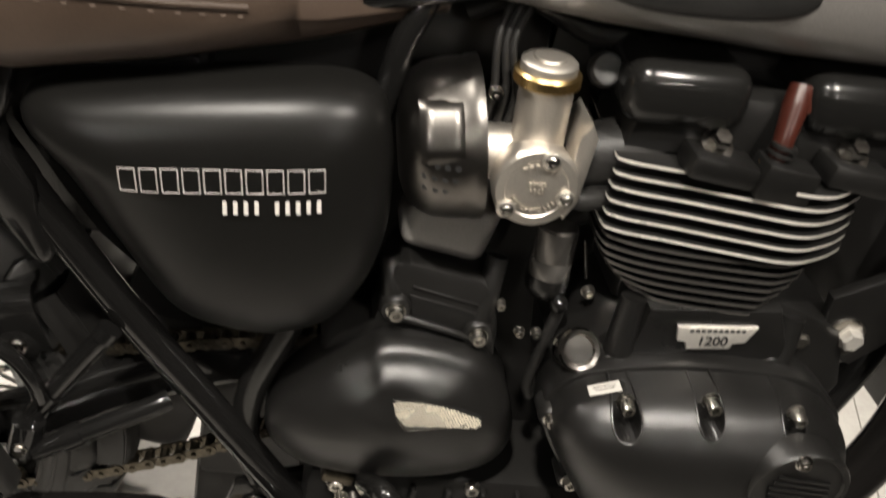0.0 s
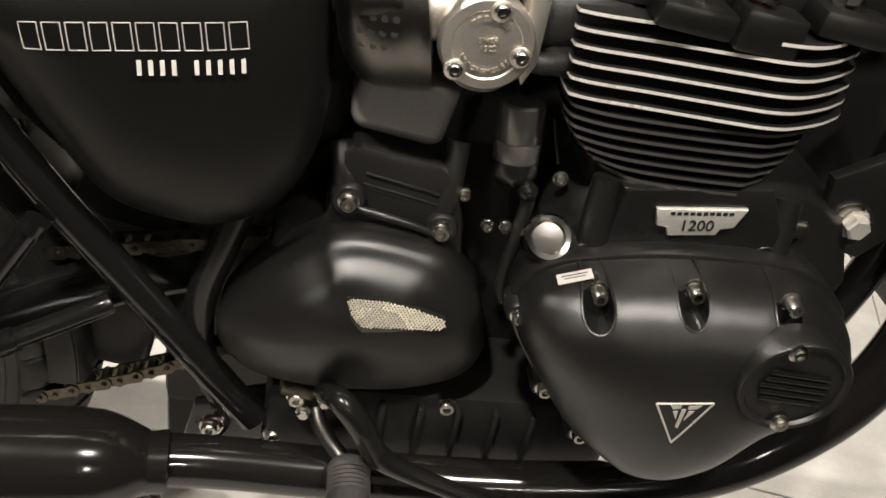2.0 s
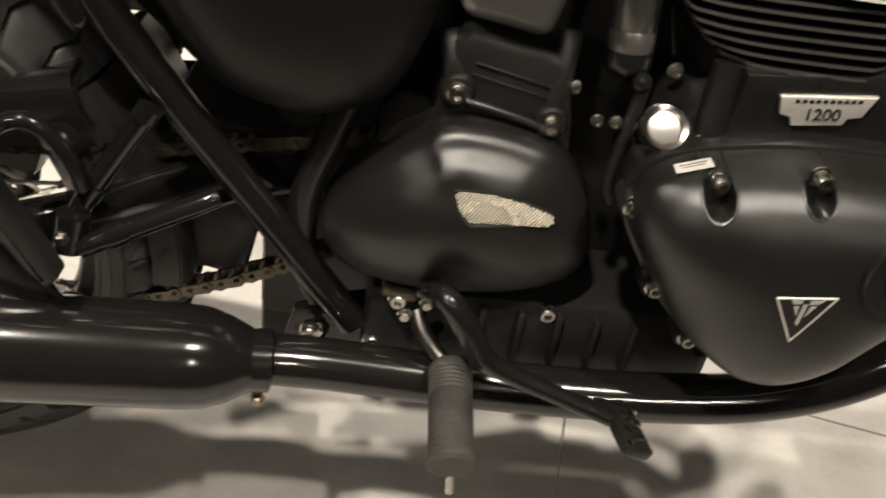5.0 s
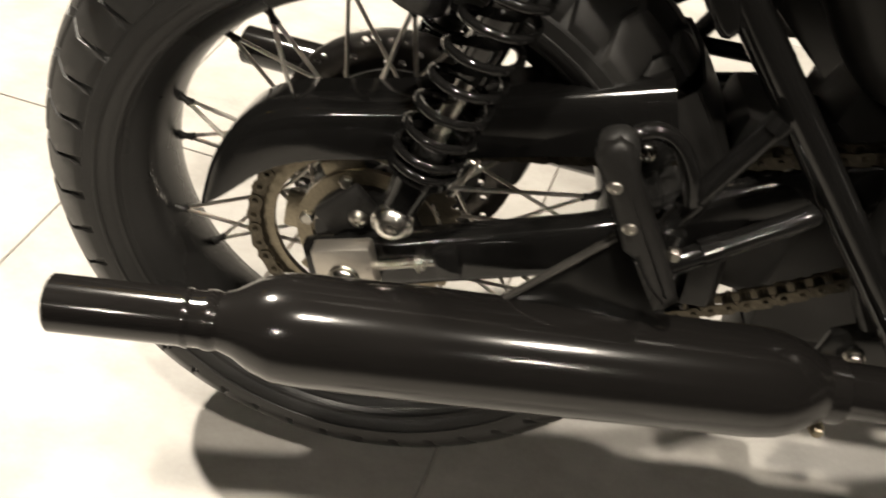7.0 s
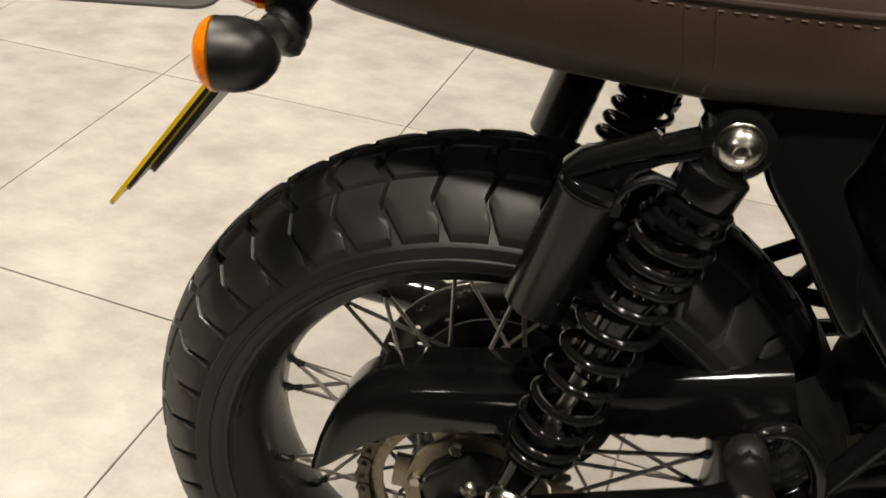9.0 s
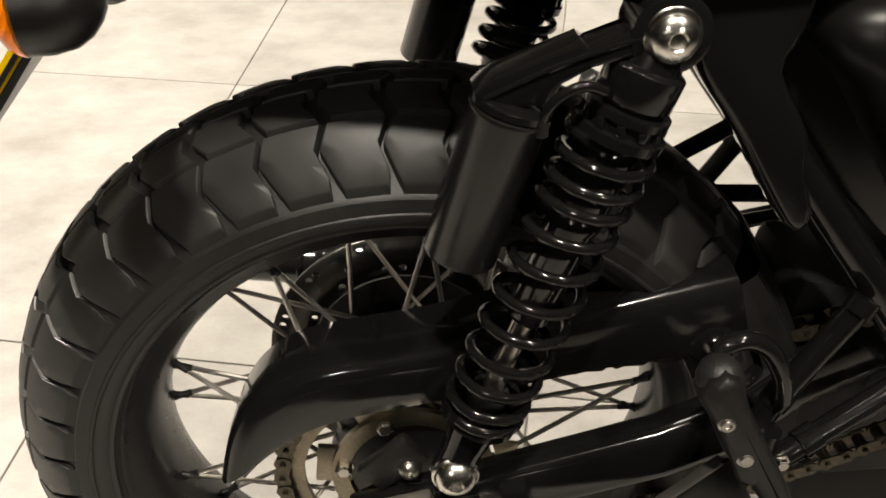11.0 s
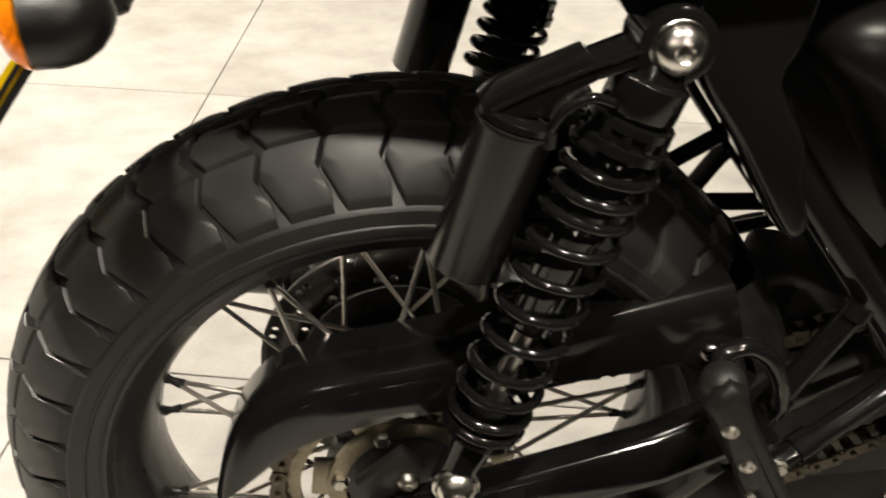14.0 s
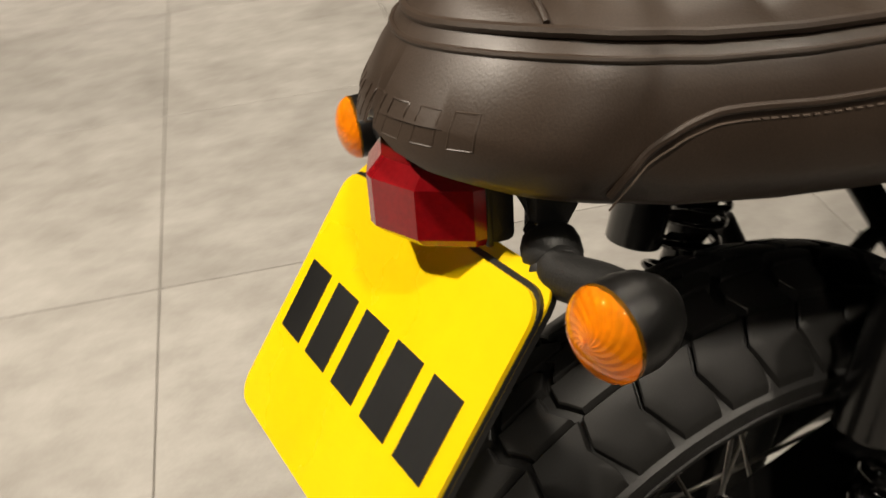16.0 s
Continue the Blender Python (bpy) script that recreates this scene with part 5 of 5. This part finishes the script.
def inner_parts():
    # Most boxes here are dark fillers, added where bright floor would show through.
    part("under_tray", box((0.36, 0.14, 0.04), (0.1, 0, 0.755), (0, 4, 0), 0.01), "dull", bike, "black filler tray under the seat")
    part("stand_bracket", box((0.15, 0.09, 0.2), (0.462, 0.035, 0.315), (0, 0, 0), 0.012), "dull", bike, "black filler block above the stand")
    part("linkage_guard", box((0.1, 0.1, 0.17), (0.345, 0.0, 0.385), (0, 12, 0), 0.012), "dull", bike, "black filler block in the gap ahead of the wheel")
    far = [(0.26, 0.69), (0.3, 0.722), (0.4, 0.742), (0.5, 0.74), (0.524, 0.66), (0.515, 0.58), (0.47, 0.52), (0.42, 0.5), (0.36, 0.53)]
    panel = pillow(far, -0.1, 0.05, 2.75, 4, 10)
    bmesh.ops.scale(panel, vec=(1, -1, 1), verts=panel.verts)
    part("far_side_panel", panel, "satin", bike, "satin black side panel")
    part("rear_crankcase", box((0.16, 0.12, 0.2), (0.475, 0.045, 0.46), (0, 15, 0), 0.02), "dull", bike, "dark filler block behind the crankcase")
    part("inner_plate", slab([(0.219, 0.705), (0.2225, 0.64), (0.237, 0.61), (0.2505, 0.597), (0.262, 0.574), (0.275, 0.558), (0.3, 0.558), (0.3, 0.72)], -0.055, -0.047, 0.002), "satin", bike, "black filler plate closing a gap inside the frame")
    part("stand_pivot", box((0.12, 0.07, 0.09), (0.445, 0.045, 0.175), (0, 0, 0), 0.012), "dull", bike, "black filler block low behind the exhaust pipe")
    part("radiator", box((0.03, 0.2, 0.3), (1.09, 0.02, 0.6), (0, -6, 0), 0.006), "dull", bike, "black radiator")
    for s in (-1, 1):
        part("down_tube", tube([(1.03, s * 0.05, 0.86), (1.03, s * 0.075, 0.6), (0.98, s * 0.09, 0.42), (0.9, s * 0.09, 0.3)], 0.016, 16), "gloss", bike, "black frame down tube")
    part("head_backing", box((0.2, 0.16, 0.1), (0.82, 0.02, 0.83), (0, -3, 0), 0.01), "dull", bike, "dark filler block under the tank")
    part("intake_box", box((0.16, 0.12, 0.16), (0.56, 0.03, 0.76), (0, -5, 0), 0.015), "dull", bike, "black filler box behind the throttle body")
    part("air_box", box((0.32, 0.12, 0.27), (0.45, 0.02, 0.68), (0, -5, 0), 0.02), "dull", bike, "black filler box where the air box sits")
    part("gearbox_casting", slab([(0.46, 0.36), (0.44, 0.45), (0.5, 0.52), (0.58, 0.64), (0.74, 0.7), (0.74, 0.34)], -0.03, 0.1, 0.01), "dull", bike, "dark gearbox casting")
    part("battery_tray", box((0.12, 0.14, 0.12), (0.315, 0.0, 0.715), (0, 8, 0), 0.015), "dull", bike, "black filler box where the battery sits")
    part("wiring_loom", tube([(0.56, -0.05, 0.80), (0.6, -0.06, 0.82), (0.66, -0.06, 0.80), (0.7, -0.05, 0.81)], 0.009, 12), "dull", bike, "taped black wiring loom")
    part("engine_backing", box((0.15, 0.14, 0.28), (0.985, 0.05, 0.68), (0, 0, 0), 0.02), "dull", bike, "dark filler block behind the front of the engine")
    part("head_breather", box((0.1, 0.1, 0.13), (0.69, 0.04, 0.76), (0, 0, 0), 0.02), "dull", bike, "dark filler block beside the cylinder head")
    part("plug_cover", lathe([(0, 0.011), (0.004, 0.0135), (0.01, 0.0135), (0.013, 0.011), (0.013, 0.006), (0.011, 0.0004)], (0.664, -0.085, 0.782), (0.664, -0.7, 1.1), 24), "rubber", bike, "round black rubber plug")
    part("tank_tube", tube([(0.527, -0.075, 0.815), (0.519, -0.08, 0.797), (0.512, -0.082, 0.774), (0.508, -0.082, 0.741), (0.506, -0.08, 0.7)], 0.0105, 16), "gloss", bike, "glossy black frame tube under the tank")
    for dx in (0.0, 0.009, 0.017):
        part("throttle_cable", tube([(0.583 + dx, -0.092, 0.72), (0.584 + dx, -0.095, 0.757), (0.579 + dx * 0.7, -0.09, 0.795), (0.59 + dx, -0.07, 0.83)], 0.0032, 10), "dull", bike)
    socket_bolt(bike, (0.585, -0.1, 0.757), 0.0045, 0.005, mat="chrome")
    part("pivot_plate", slab([(0.42, 0.255), (0.43, 0.3), (0.47, 0.318), (0.545, 0.34), (0.55, 0.28), (0.5, 0.26)], -0.093, -0.08, 0.004), "satin", bike, "black filler plate behind the lower bolts")
    for x, y, z, r in ((0.4515, -0.097, 0.281, 0.0075), (0.506, -0.11, 0.29, 0.0085)):
        part("washer", lathe([(-0.018, 0.0125), (0.0, 0.0125), (0.0012, 0.0115)], (x, y, z), (x, y - 0.8, z + 0.5), 24), "gloss", bike)
        hex_bolt(bike, (x, y - 0.001, z), r, 0.007, (0, -0.8, 0.5), "chrome")
    part("return_spring", tube([(0.424 + 0.0007 * k, -0.105 + 0.0042 * math.cos(k * 1.05), 0.268 + 0.0042 * math.sin(k * 1.05)) for k in range(32)], 0.0008, 6), "brass", bike, "small bright return spring")
    part("bronze_bracket", box((0.032, 0.02, 0.016), (0.524, -0.125, 0.366), (0, 10, 0), 0.004), "chain", bike)
    part("side_stand", tube([(0.5, 0.12, 0.30), (0.56, 0.2, 0.15), (0.6, 0.255, 0.05)], 0.011, 12), "gloss", bike, "black side stand propping the motorcycle")


def footrest_and_pedal():
    peg = part("footrest", lathe([(0, 0.0165), (0.004, 0.019)] + [q for k in range(6) for q in ((0.008 + 0.004 * k, 0.019), (0.01 + 0.004 * k, 0.0172))] + [(0.034, 0.019), (0.085, 0.019), (0.088, 0.0205), (0.094, 0.0205), (0.097, 0.017)], (0.574, -0.168, 0.319), (0.576, -0.265, 0.2985), 28), "foot_rubber", bike, "worn ribbed rubber rider footrest")
    part("feeler_pin", tube([(0.5765, -0.256, 0.29), (0.58, -0.258, 0.263)], 0.0035, 10), "steel", peg)
    part("footrest_bracket", tube([(0.541, -0.13, 0.345), (0.546, -0.142, 0.336), (0.56, -0.156, 0.324), (0.574, -0.17, 0.318)], 0.0075, 12), "disc", peg, "dark steel footrest bracket")
    for x, z in ((0.53, 0.345), (0.548, 0.36), (0.57, 0.352)):
        hex_bolt(peg, (x, -0.135, z), 0.0055, 0.007, mat="steel")
    ped = part("brake_pedal", tube([(0.545, -0.15, 0.385), (0.557, -0.178, 0.404), (0.575, -0.186, 0.387), (0.585, -0.187, 0.369), (0.596, -0.188, 0.352), (0.619, -0.19, 0.339), (0.671, -0.196, 0.321), (0.714, -0.202, 0.308)], [0.009, 0.0105, 0.0112, 0.0112, 0.0105, 0.009, 0.0078, 0.0072], 16), "satin", bike, "satin black brake pedal with a serrated pad")
    pad = part("pedal_pad", box((0.03, 0.05, 0.012), (0.729, -0.21, 0.302), (0, 25, 12), 0.003), "dull", ped)
    for k in range(6):
        part("tooth", box((0.008, 0.006, 0.006), (0.726 + (k % 2) * 0.009, -0.231 + 0.008 * k, 0.309), (0, 25, 12), 0.001), "steel", pad)


def seat():
    xs = [-0.214, -0.21, -0.2, -0.185, -0.165, -0.13, -0.09, -0.03, 0.05, 0.15, 0.25, 0.35, 0.45, 0.54]
    wid = [0.006, 0.03, 0.055, 0.075, 0.092, 0.108, 0.118, 0.129, 0.136, 0.139, 0.136, 0.126, 0.105, 0.08]
    low = [0.808, 0.801, 0.794, 0.789, 0.782, 0.772, 0.761, 0.75, 0.737, 0.727, 0.727, 0.748, 0.772, 0.80]
    top = [0.856, 0.8565, 0.8565, 0.856, 0.8545, 0.85, 0.844, 0.838, 0.832, 0.827, 0.822, 0.822, 0.832, 0.85]
    grid = np.concatenate([-0.114 - 0.1 * np.cos(np.linspace(0.05, math.pi / 2, 26)), np.linspace(-0.108, 0.54, 108)])
    rings, tops, lows = [], [], []

    def lean(dz):
        return (math.sqrt(dz * dz + 0.0003) + dz) / 2

    def half_width(x):
        return 0.1125 * math.sqrt(max(0.0, 1 - ((-0.114 - x) / 0.1) ** 2)) if x < -0.114 else float(np.interp(x, xs, wid))
    for x in grid:
        w, l, t = (float(np.interp(x, xs, v)) for v in (wid, low, top))
        w = half_width(x)
        quilt = 0.0035 * abs(math.sin(math.pi * (x + 0.16) / 0.06)) ** 0.6 if -0.17 < x < 0.5 else 0
        half = [(0, t + 0.022 + quilt), (0.35, t + 0.02 + quilt), (0.62, t + 0.014 + quilt), (0.8, t + 0.006 + quilt * 0.6), (0.87, t - 0.001), (0.93, t - 0.006), (0.985, t - 0.02), (1.0, t - 0.04), (0.985, l + 0.022), (0.94, l + 0.006), (0.85, l), (0.6, l + 0.006), (0.3, l + 0.008), (0, l + 0.008)]
        slant = 0.9 * max(0.0, min(1.0, (0.05 - x) / 0.25))
        half = [(f, z, x + slant * lean(z - 0.812)) for f, z in half]
        rings.append([(xx, -w * f, z) for f, z, xx in half] + [(xx, w * f, z) for f, z, xx in reversed(half[1:-1])])
        tops.append((x + slant * lean(t - 0.8105), -w * 0.885, t + 0.0015))
        lows.append((x + slant * lean(t - 0.820), -w * 0.94, t - 0.008))
    st = part("seat", loft(rings), "leather", bike, "brown leather bench seat with ribbed top and piped edges", smooth=60)
    # piping round both edges of the top, stitched seam below it
    for name, line, r in (("piping", tops, 0.0032), ("lower_piping", lows, 0.002)):
        loop = [(x, y, z) for x, y, z in reversed(line)] + [(x, -y, z) for x, y, z in line]
        part(name, tube(loop, r, 8, 1), "leather", st)
    for k in range(11):
        x = -0.16 + 0.06 * k
        w, t = float(np.interp(x, xs, wid)), float(np.interp(x, xs, top))
        x += 0.9 * max(0.0, min(1.0, (0.05 - x) / 0.25)) * 0.035
        part("seam", tube([(x - 0.004, -w * 0.78, t + 0.006), (x, -w * 0.55, t + 0.0155), (x + 0.004, 0, t + 0.0215), (x, w * 0.55, t + 0.0155), (x - 0.004, w * 0.78, t + 0.006)], 0.0018, 8, 5), "leather", st)
    # curved side seam with a row of stitches
    for s in (-1, 1):
        pts = [(-0.128, 0.7795), (-0.118, 0.793), (-0.103, 0.804), (-0.083, 0.811), (-0.063, 0.8115), (-0.01, 0.805), (0.06, 0.799), (0.15, 0.793), (0.25, 0.79), (0.4, 0.795)]
        w3 = [(x, s * (half_width(x) + 0.0005), z) for x, z in pts]
        line = []
        bpy.context.view_layer.update()
        for p in spline(w3, 10):
            hit, at, normal, _ = st.ray_cast((p.x, s * 0.4, p.z), (0, -s, 0))
            if hit:
                line.append(at + Vector((0, s * 0.0004, 0)))
        part("side_seam", tube(line, 0.0024, 8, 1), "leather", st)
        bm = bmesh.new()
        for a, b in zip(line[::1], line[1::1]):
            mid, d = (a + b) / 2, (b - a)
            if d.length > 1e-4:
                tube([mid - d.normalized() * 0.0018 + Vector((0, s * 0.0006, -0.006)), mid + d.normalized() * 0.0018 + Vector((0, s * 0.0006, -0.006))], 0.0006, 5, 1, bm)
        part("stitches", bm, "thread", st)
    bpy.context.view_layer.update()

    def onto(origin, way):
        hit, at, normal, _ = st.ray_cast(origin - way * 0.4, way)
        return at - normal * 0.0002 if hit else None
    for dx in (0.118, 0.136):
        run = [onto(Vector((dx + 0.002 * math.sin(k), 0, 0.834 - 0.0098 * k)), Vector((0, 1, 0))) for k in range(11)]
        run = [p for p in run if p is not None]
        if len(run) > 2:
            part("cross_seam", tube(run, 0.0009, 6, 3), "leather", st)
    # seven pressed block outlines round the tail of the seat
    for k in range(7):
        ring = []
        for j in range(25):
            u = (j % 24) / 6
            side, f = int(u), u - int(u)
            a, h = ((-1 + 2 * f, -1), (1, -1 + 2 * f), (1 - 2 * f, 1), (-1, 1 - 2 * f))[side]
            turn = radians(180 + (-33 + 11 * k) + 3.4 * a + 0.8 * h)
            way = Vector((math.cos(turn), math.sin(turn), 0))
            p = onto(Vector((-0.08, 0, 0.816 + 0.0085 * h)), -way)
            if p is not None:
                ring.append(p)
        if len(ring) == 25:
            part("pressed_mark", tube(ring, 0.0006, 6, 1), "leather", st)
    st.location.x += 0.002


def tail():
    base = part("tail_lamp", box((0.016, 0.106, 0.052), (-0.157, 0.0, 0.768), (0, 4, 0), 0.005), "dull", bike, "red faceted tail lamp on a black base")
    m = pose(-0.163, 0.0, 0.773, 0, 4, 0)
    rings = []
    for z, f in ((-0.03, 0.9), (-0.0255, 1.0), (0.003, 1.0), (0.0125, 0.8)):
        half = [(0.0, 0.051), (-0.01, 0.051), (-0.036, 0.034), (-0.0485, 0.004)]
        rings.append([m @ Vector((x * f, y * (0.6 + 0.4 * f), z)) for x, y in half] + [m @ Vector((x * f, -y * (0.6 + 0.4 * f), z)) for x, y in reversed(half)])
    part("lens", loft(rings), "red", base, "red faceted lens", smooth=15)
    part("seal", box((0.004, 0.104, 0.0525), (-0.1645, 0.0, 0.768), (0, 4, 0), 0.0015), "rubber", base)
    part("tail_bracket", box((0.1, 0.06, 0.02), (-0.09, 0, 0.772), (0, 8, 0), 0.005), "dull", bike, "black tail bracket")
    # plate: rounded sheet facing back and up, five black bars on it
    across = Vector((-0.0863, 0.996, -0.011)).normalized()
    down = Vector((-0.638, -0.088, -0.763))
    down = (down - across * across.dot(down)).normalized()
    out = down.cross(across).normalized()
    out *= -1 if out.z < 0 else 1
    w, h, r = 0.115, 0.178, 0.016
    top = Vector((-0.2868, -0.0024, 0.6006)) - down * 0.175

    def rounded(w, h0, h1, r):
        pts = []
        for cx, cy, a0 in ((w - r, h0 + r, 270), (w - r, h1 - r, 0), (-w + r, h1 - r, 90), (-w + r, h0 + r, 180)):
            for k in range(6):
                a = radians(a0 + 18 * k)
                pts.append((cx + r * math.cos(a), cy + r * math.sin(a)))
        return pts

    def sheet(pts, d0, d1):
        bm = bmesh.new()
        lo = [bm.verts.new(top + across * y + down * v + out * d0) for y, v in pts]
        hi = [bm.verts.new(top + across * y + down * v + out * d1) for y, v in pts]
        bm.faces.new(lo)
        bm.faces.new(list(reversed(hi)))
        for i in range(len(pts)):
            bm.faces.new((lo[i], lo[(i + 1) % len(pts)], hi[(i + 1) % len(pts)], hi[i]))
        return bm
    plate = part("licence_plate", sheet(rounded(w, 0, h, r), 0, 0.003), "yellow", bike, "yellow licence plate with dark bars")
    # A black sheet stands for the shade in the gap behind the plate.
    part("foam_strip", sheet(rounded(w + 0.0004, -0.003, h - 0.02, r), -0.003, -0.0002), "ink", plate)
    part("rear_sheet", sheet(rounded(w - 0.001, -0.011, h - 0.045, r), -0.0045, -0.003), "yellow", plate)
    part("plate_backing", sheet(rounded(w - 0.0015, -0.0105, h - 0.045, r), -0.009, -0.0046), "ink", plate)
    for k in range(5):
        y = 0.0875 - 0.043 * k
        part("dark_bar", sheet([(y - 0.0155, 0.066), (y + 0.0155, 0.066), (y + 0.0155, 0.117), (y - 0.0155, 0.117)], 0.0028, 0.0036), "ink", plate, smooth=0)
    for s in (-1, 1):
        c = Vector((-0.1496, -0.153 if s < 0 else 0.178, 0.7423))
        way = Vector((1, -s * 0.14, 0))
        body = part("rear_indicator", lathe([(-0.012, 0.0234), (0.0, 0.0238), (0.011, 0.0215), (0.019, 0.0165), (0.0245, 0.01), (0.0275, 0.004), (0.028, 0.0004)], c, c + way, 36), "crackle", bike, "amber indicator in a black shell")
        front, away = c - way.normalized() * 0.012, c - way
        dome = [(0, 0.0004), (0, 0.0237)] + [(0.0145 * math.sin(radians(5 * k)), 0.0237 * math.cos(radians(5 * k))) for k in range(1, 18)] + [(0.0145, 0.0004)]
        lens = part("lens", lathe(dome, front, away, 48), "amber", body, "clear amber lens")
        lens.visible_shadow = False
        # reflector of small facets behind the lens, rippled about its axis
        bowl = bmesh.new()
        e3 = (away - front).normalized()
        e1 = e3.cross(Vector((0, 0, 1))).normalized()
        e2 = e3.cross(e1)
        net = []
        for i in range(10):
            q = 0.0006 + 0.0218 * i / 9
            net.append([bowl.verts.new(front + e3 * (0.0012 + 0.0095 * (1 - (q / 0.0225) ** 2) + 0.00045 * ((i + k) % 2)) + q * (math.cos(math.pi * k / 16) * e1 + math.sin(math.pi * k / 16) * e2)) for k in range(32)])
        for i in range(9):
            for k in range(32):
                bowl.faces.new((net[i][k], net[i][(k + 1) % 32], net[i + 1][(k + 1) % 32], net[i + 1][k]))
        part("reflector", bowl, "amber_core", lens, "faceted amber reflector", smooth=0)
        k0 = Vector((-0.1435, s * 0.0765, 0.738))
        part("stem", tube([c + Vector((0.004, -s * 0.012, 0.002)), c + Vector((0.006, -s * 0.026, 0.002)), k0 + Vector((-0.004, s * 0.018, 0.0)), k0 + Vector((0, s * 0.008, 0.001))], [0.0145, 0.0125, 0.0125, 0.013], 20), "rubber", body)
        part("knuckle", lathe([(-0.016, 0.011), (-0.013, 0.015), (-0.005, 0.0165), (-0.002, 0.0152), (0.001, 0.0165), (0.009, 0.016), (0.015, 0.0135), (0.018, 0.01)], k0, k0 + Vector((0.2, -s * 0.6, 0.8)), 24), "rubber", body)
        part("indicator_bracket", slab([(-0.15, 0.745), (-0.135, 0.742), (-0.118, 0.765), (-0.115, 0.79), (-0.145, 0.79)], s * 0.056, s * 0.07, 0.003), "dull", body)
        hex_bolt(body, (-0.146, s * 0.066, 0.752), 0.0055, 0.006, (-0.8, s * 0.5, 0.3), "steel")
    part("lamp_cable", tube([(-0.15, -0.05, 0.775), (-0.147, -0.058, 0.766), (-0.146, -0.066, 0.755), (-0.1435, -0.073, 0.744)], 0.0026, 8), "dull", bike, "thin black lamp cable")


def fuel_tank():
    rings = []
    for x, w, zl, zt in ((0.505, 0.03, 0.849, 0.92), (0.52, 0.085, 0.827, 0.95), (0.56, 0.118, 0.817, 0.98), (0.65, 0.13, 0.815, 1.0), (0.8, 0.137, 0.817, 1.01), (0.95, 0.137, 0.824, 1.0), (1.08, 0.12, 0.839, 0.98), (1.12, 0.08, 0.869, 0.95)):
        ring = []
        for k in range(32):
            a = 2 * math.pi * k / 32
            c, s = math.cos(a), math.sin(a)
            zm, hh = (zl + zt) / 2, (zt - zl) / 2
            ring.append((x, w * math.copysign(abs(c) ** 0.4, c), zm + hh * math.copysign(abs(s) ** 0.6, s)))
        rings.append(ring)
    tank = part("fuel_tank", loft(rings), "grey_tank", bike, "dark grey painted fuel tank")
    pad = [(0.6, 0.862), (0.62, 0.885), (0.75, 0.9), (0.79, 0.88), (0.76, 0.855), (0.66, 0.846)]
    part("knee_pad", pillow(pad, -0.128, 0.011, 3.0, 5, 8), "rubber", tank, "black rubber knee pad")


floor = room()
rear_tyre()
rear_rim()
brake_disc()
sprocket_and_chain()
swingarm()
chain_guard()
for s in (-1, 1):
    shock(s)
    muffler(s)
    header_pipe(s)
frame_tubes()
rear_footrest()
side_panel()
sprocket_cover()
clutch_cover()
engine_block()
cylinders()
cylinder_head()
throttle_bodies()
inner_parts()
footrest_and_pedal()
seat()
tail()
fuel_tank()
display_mat()
floor_tiles(floor)
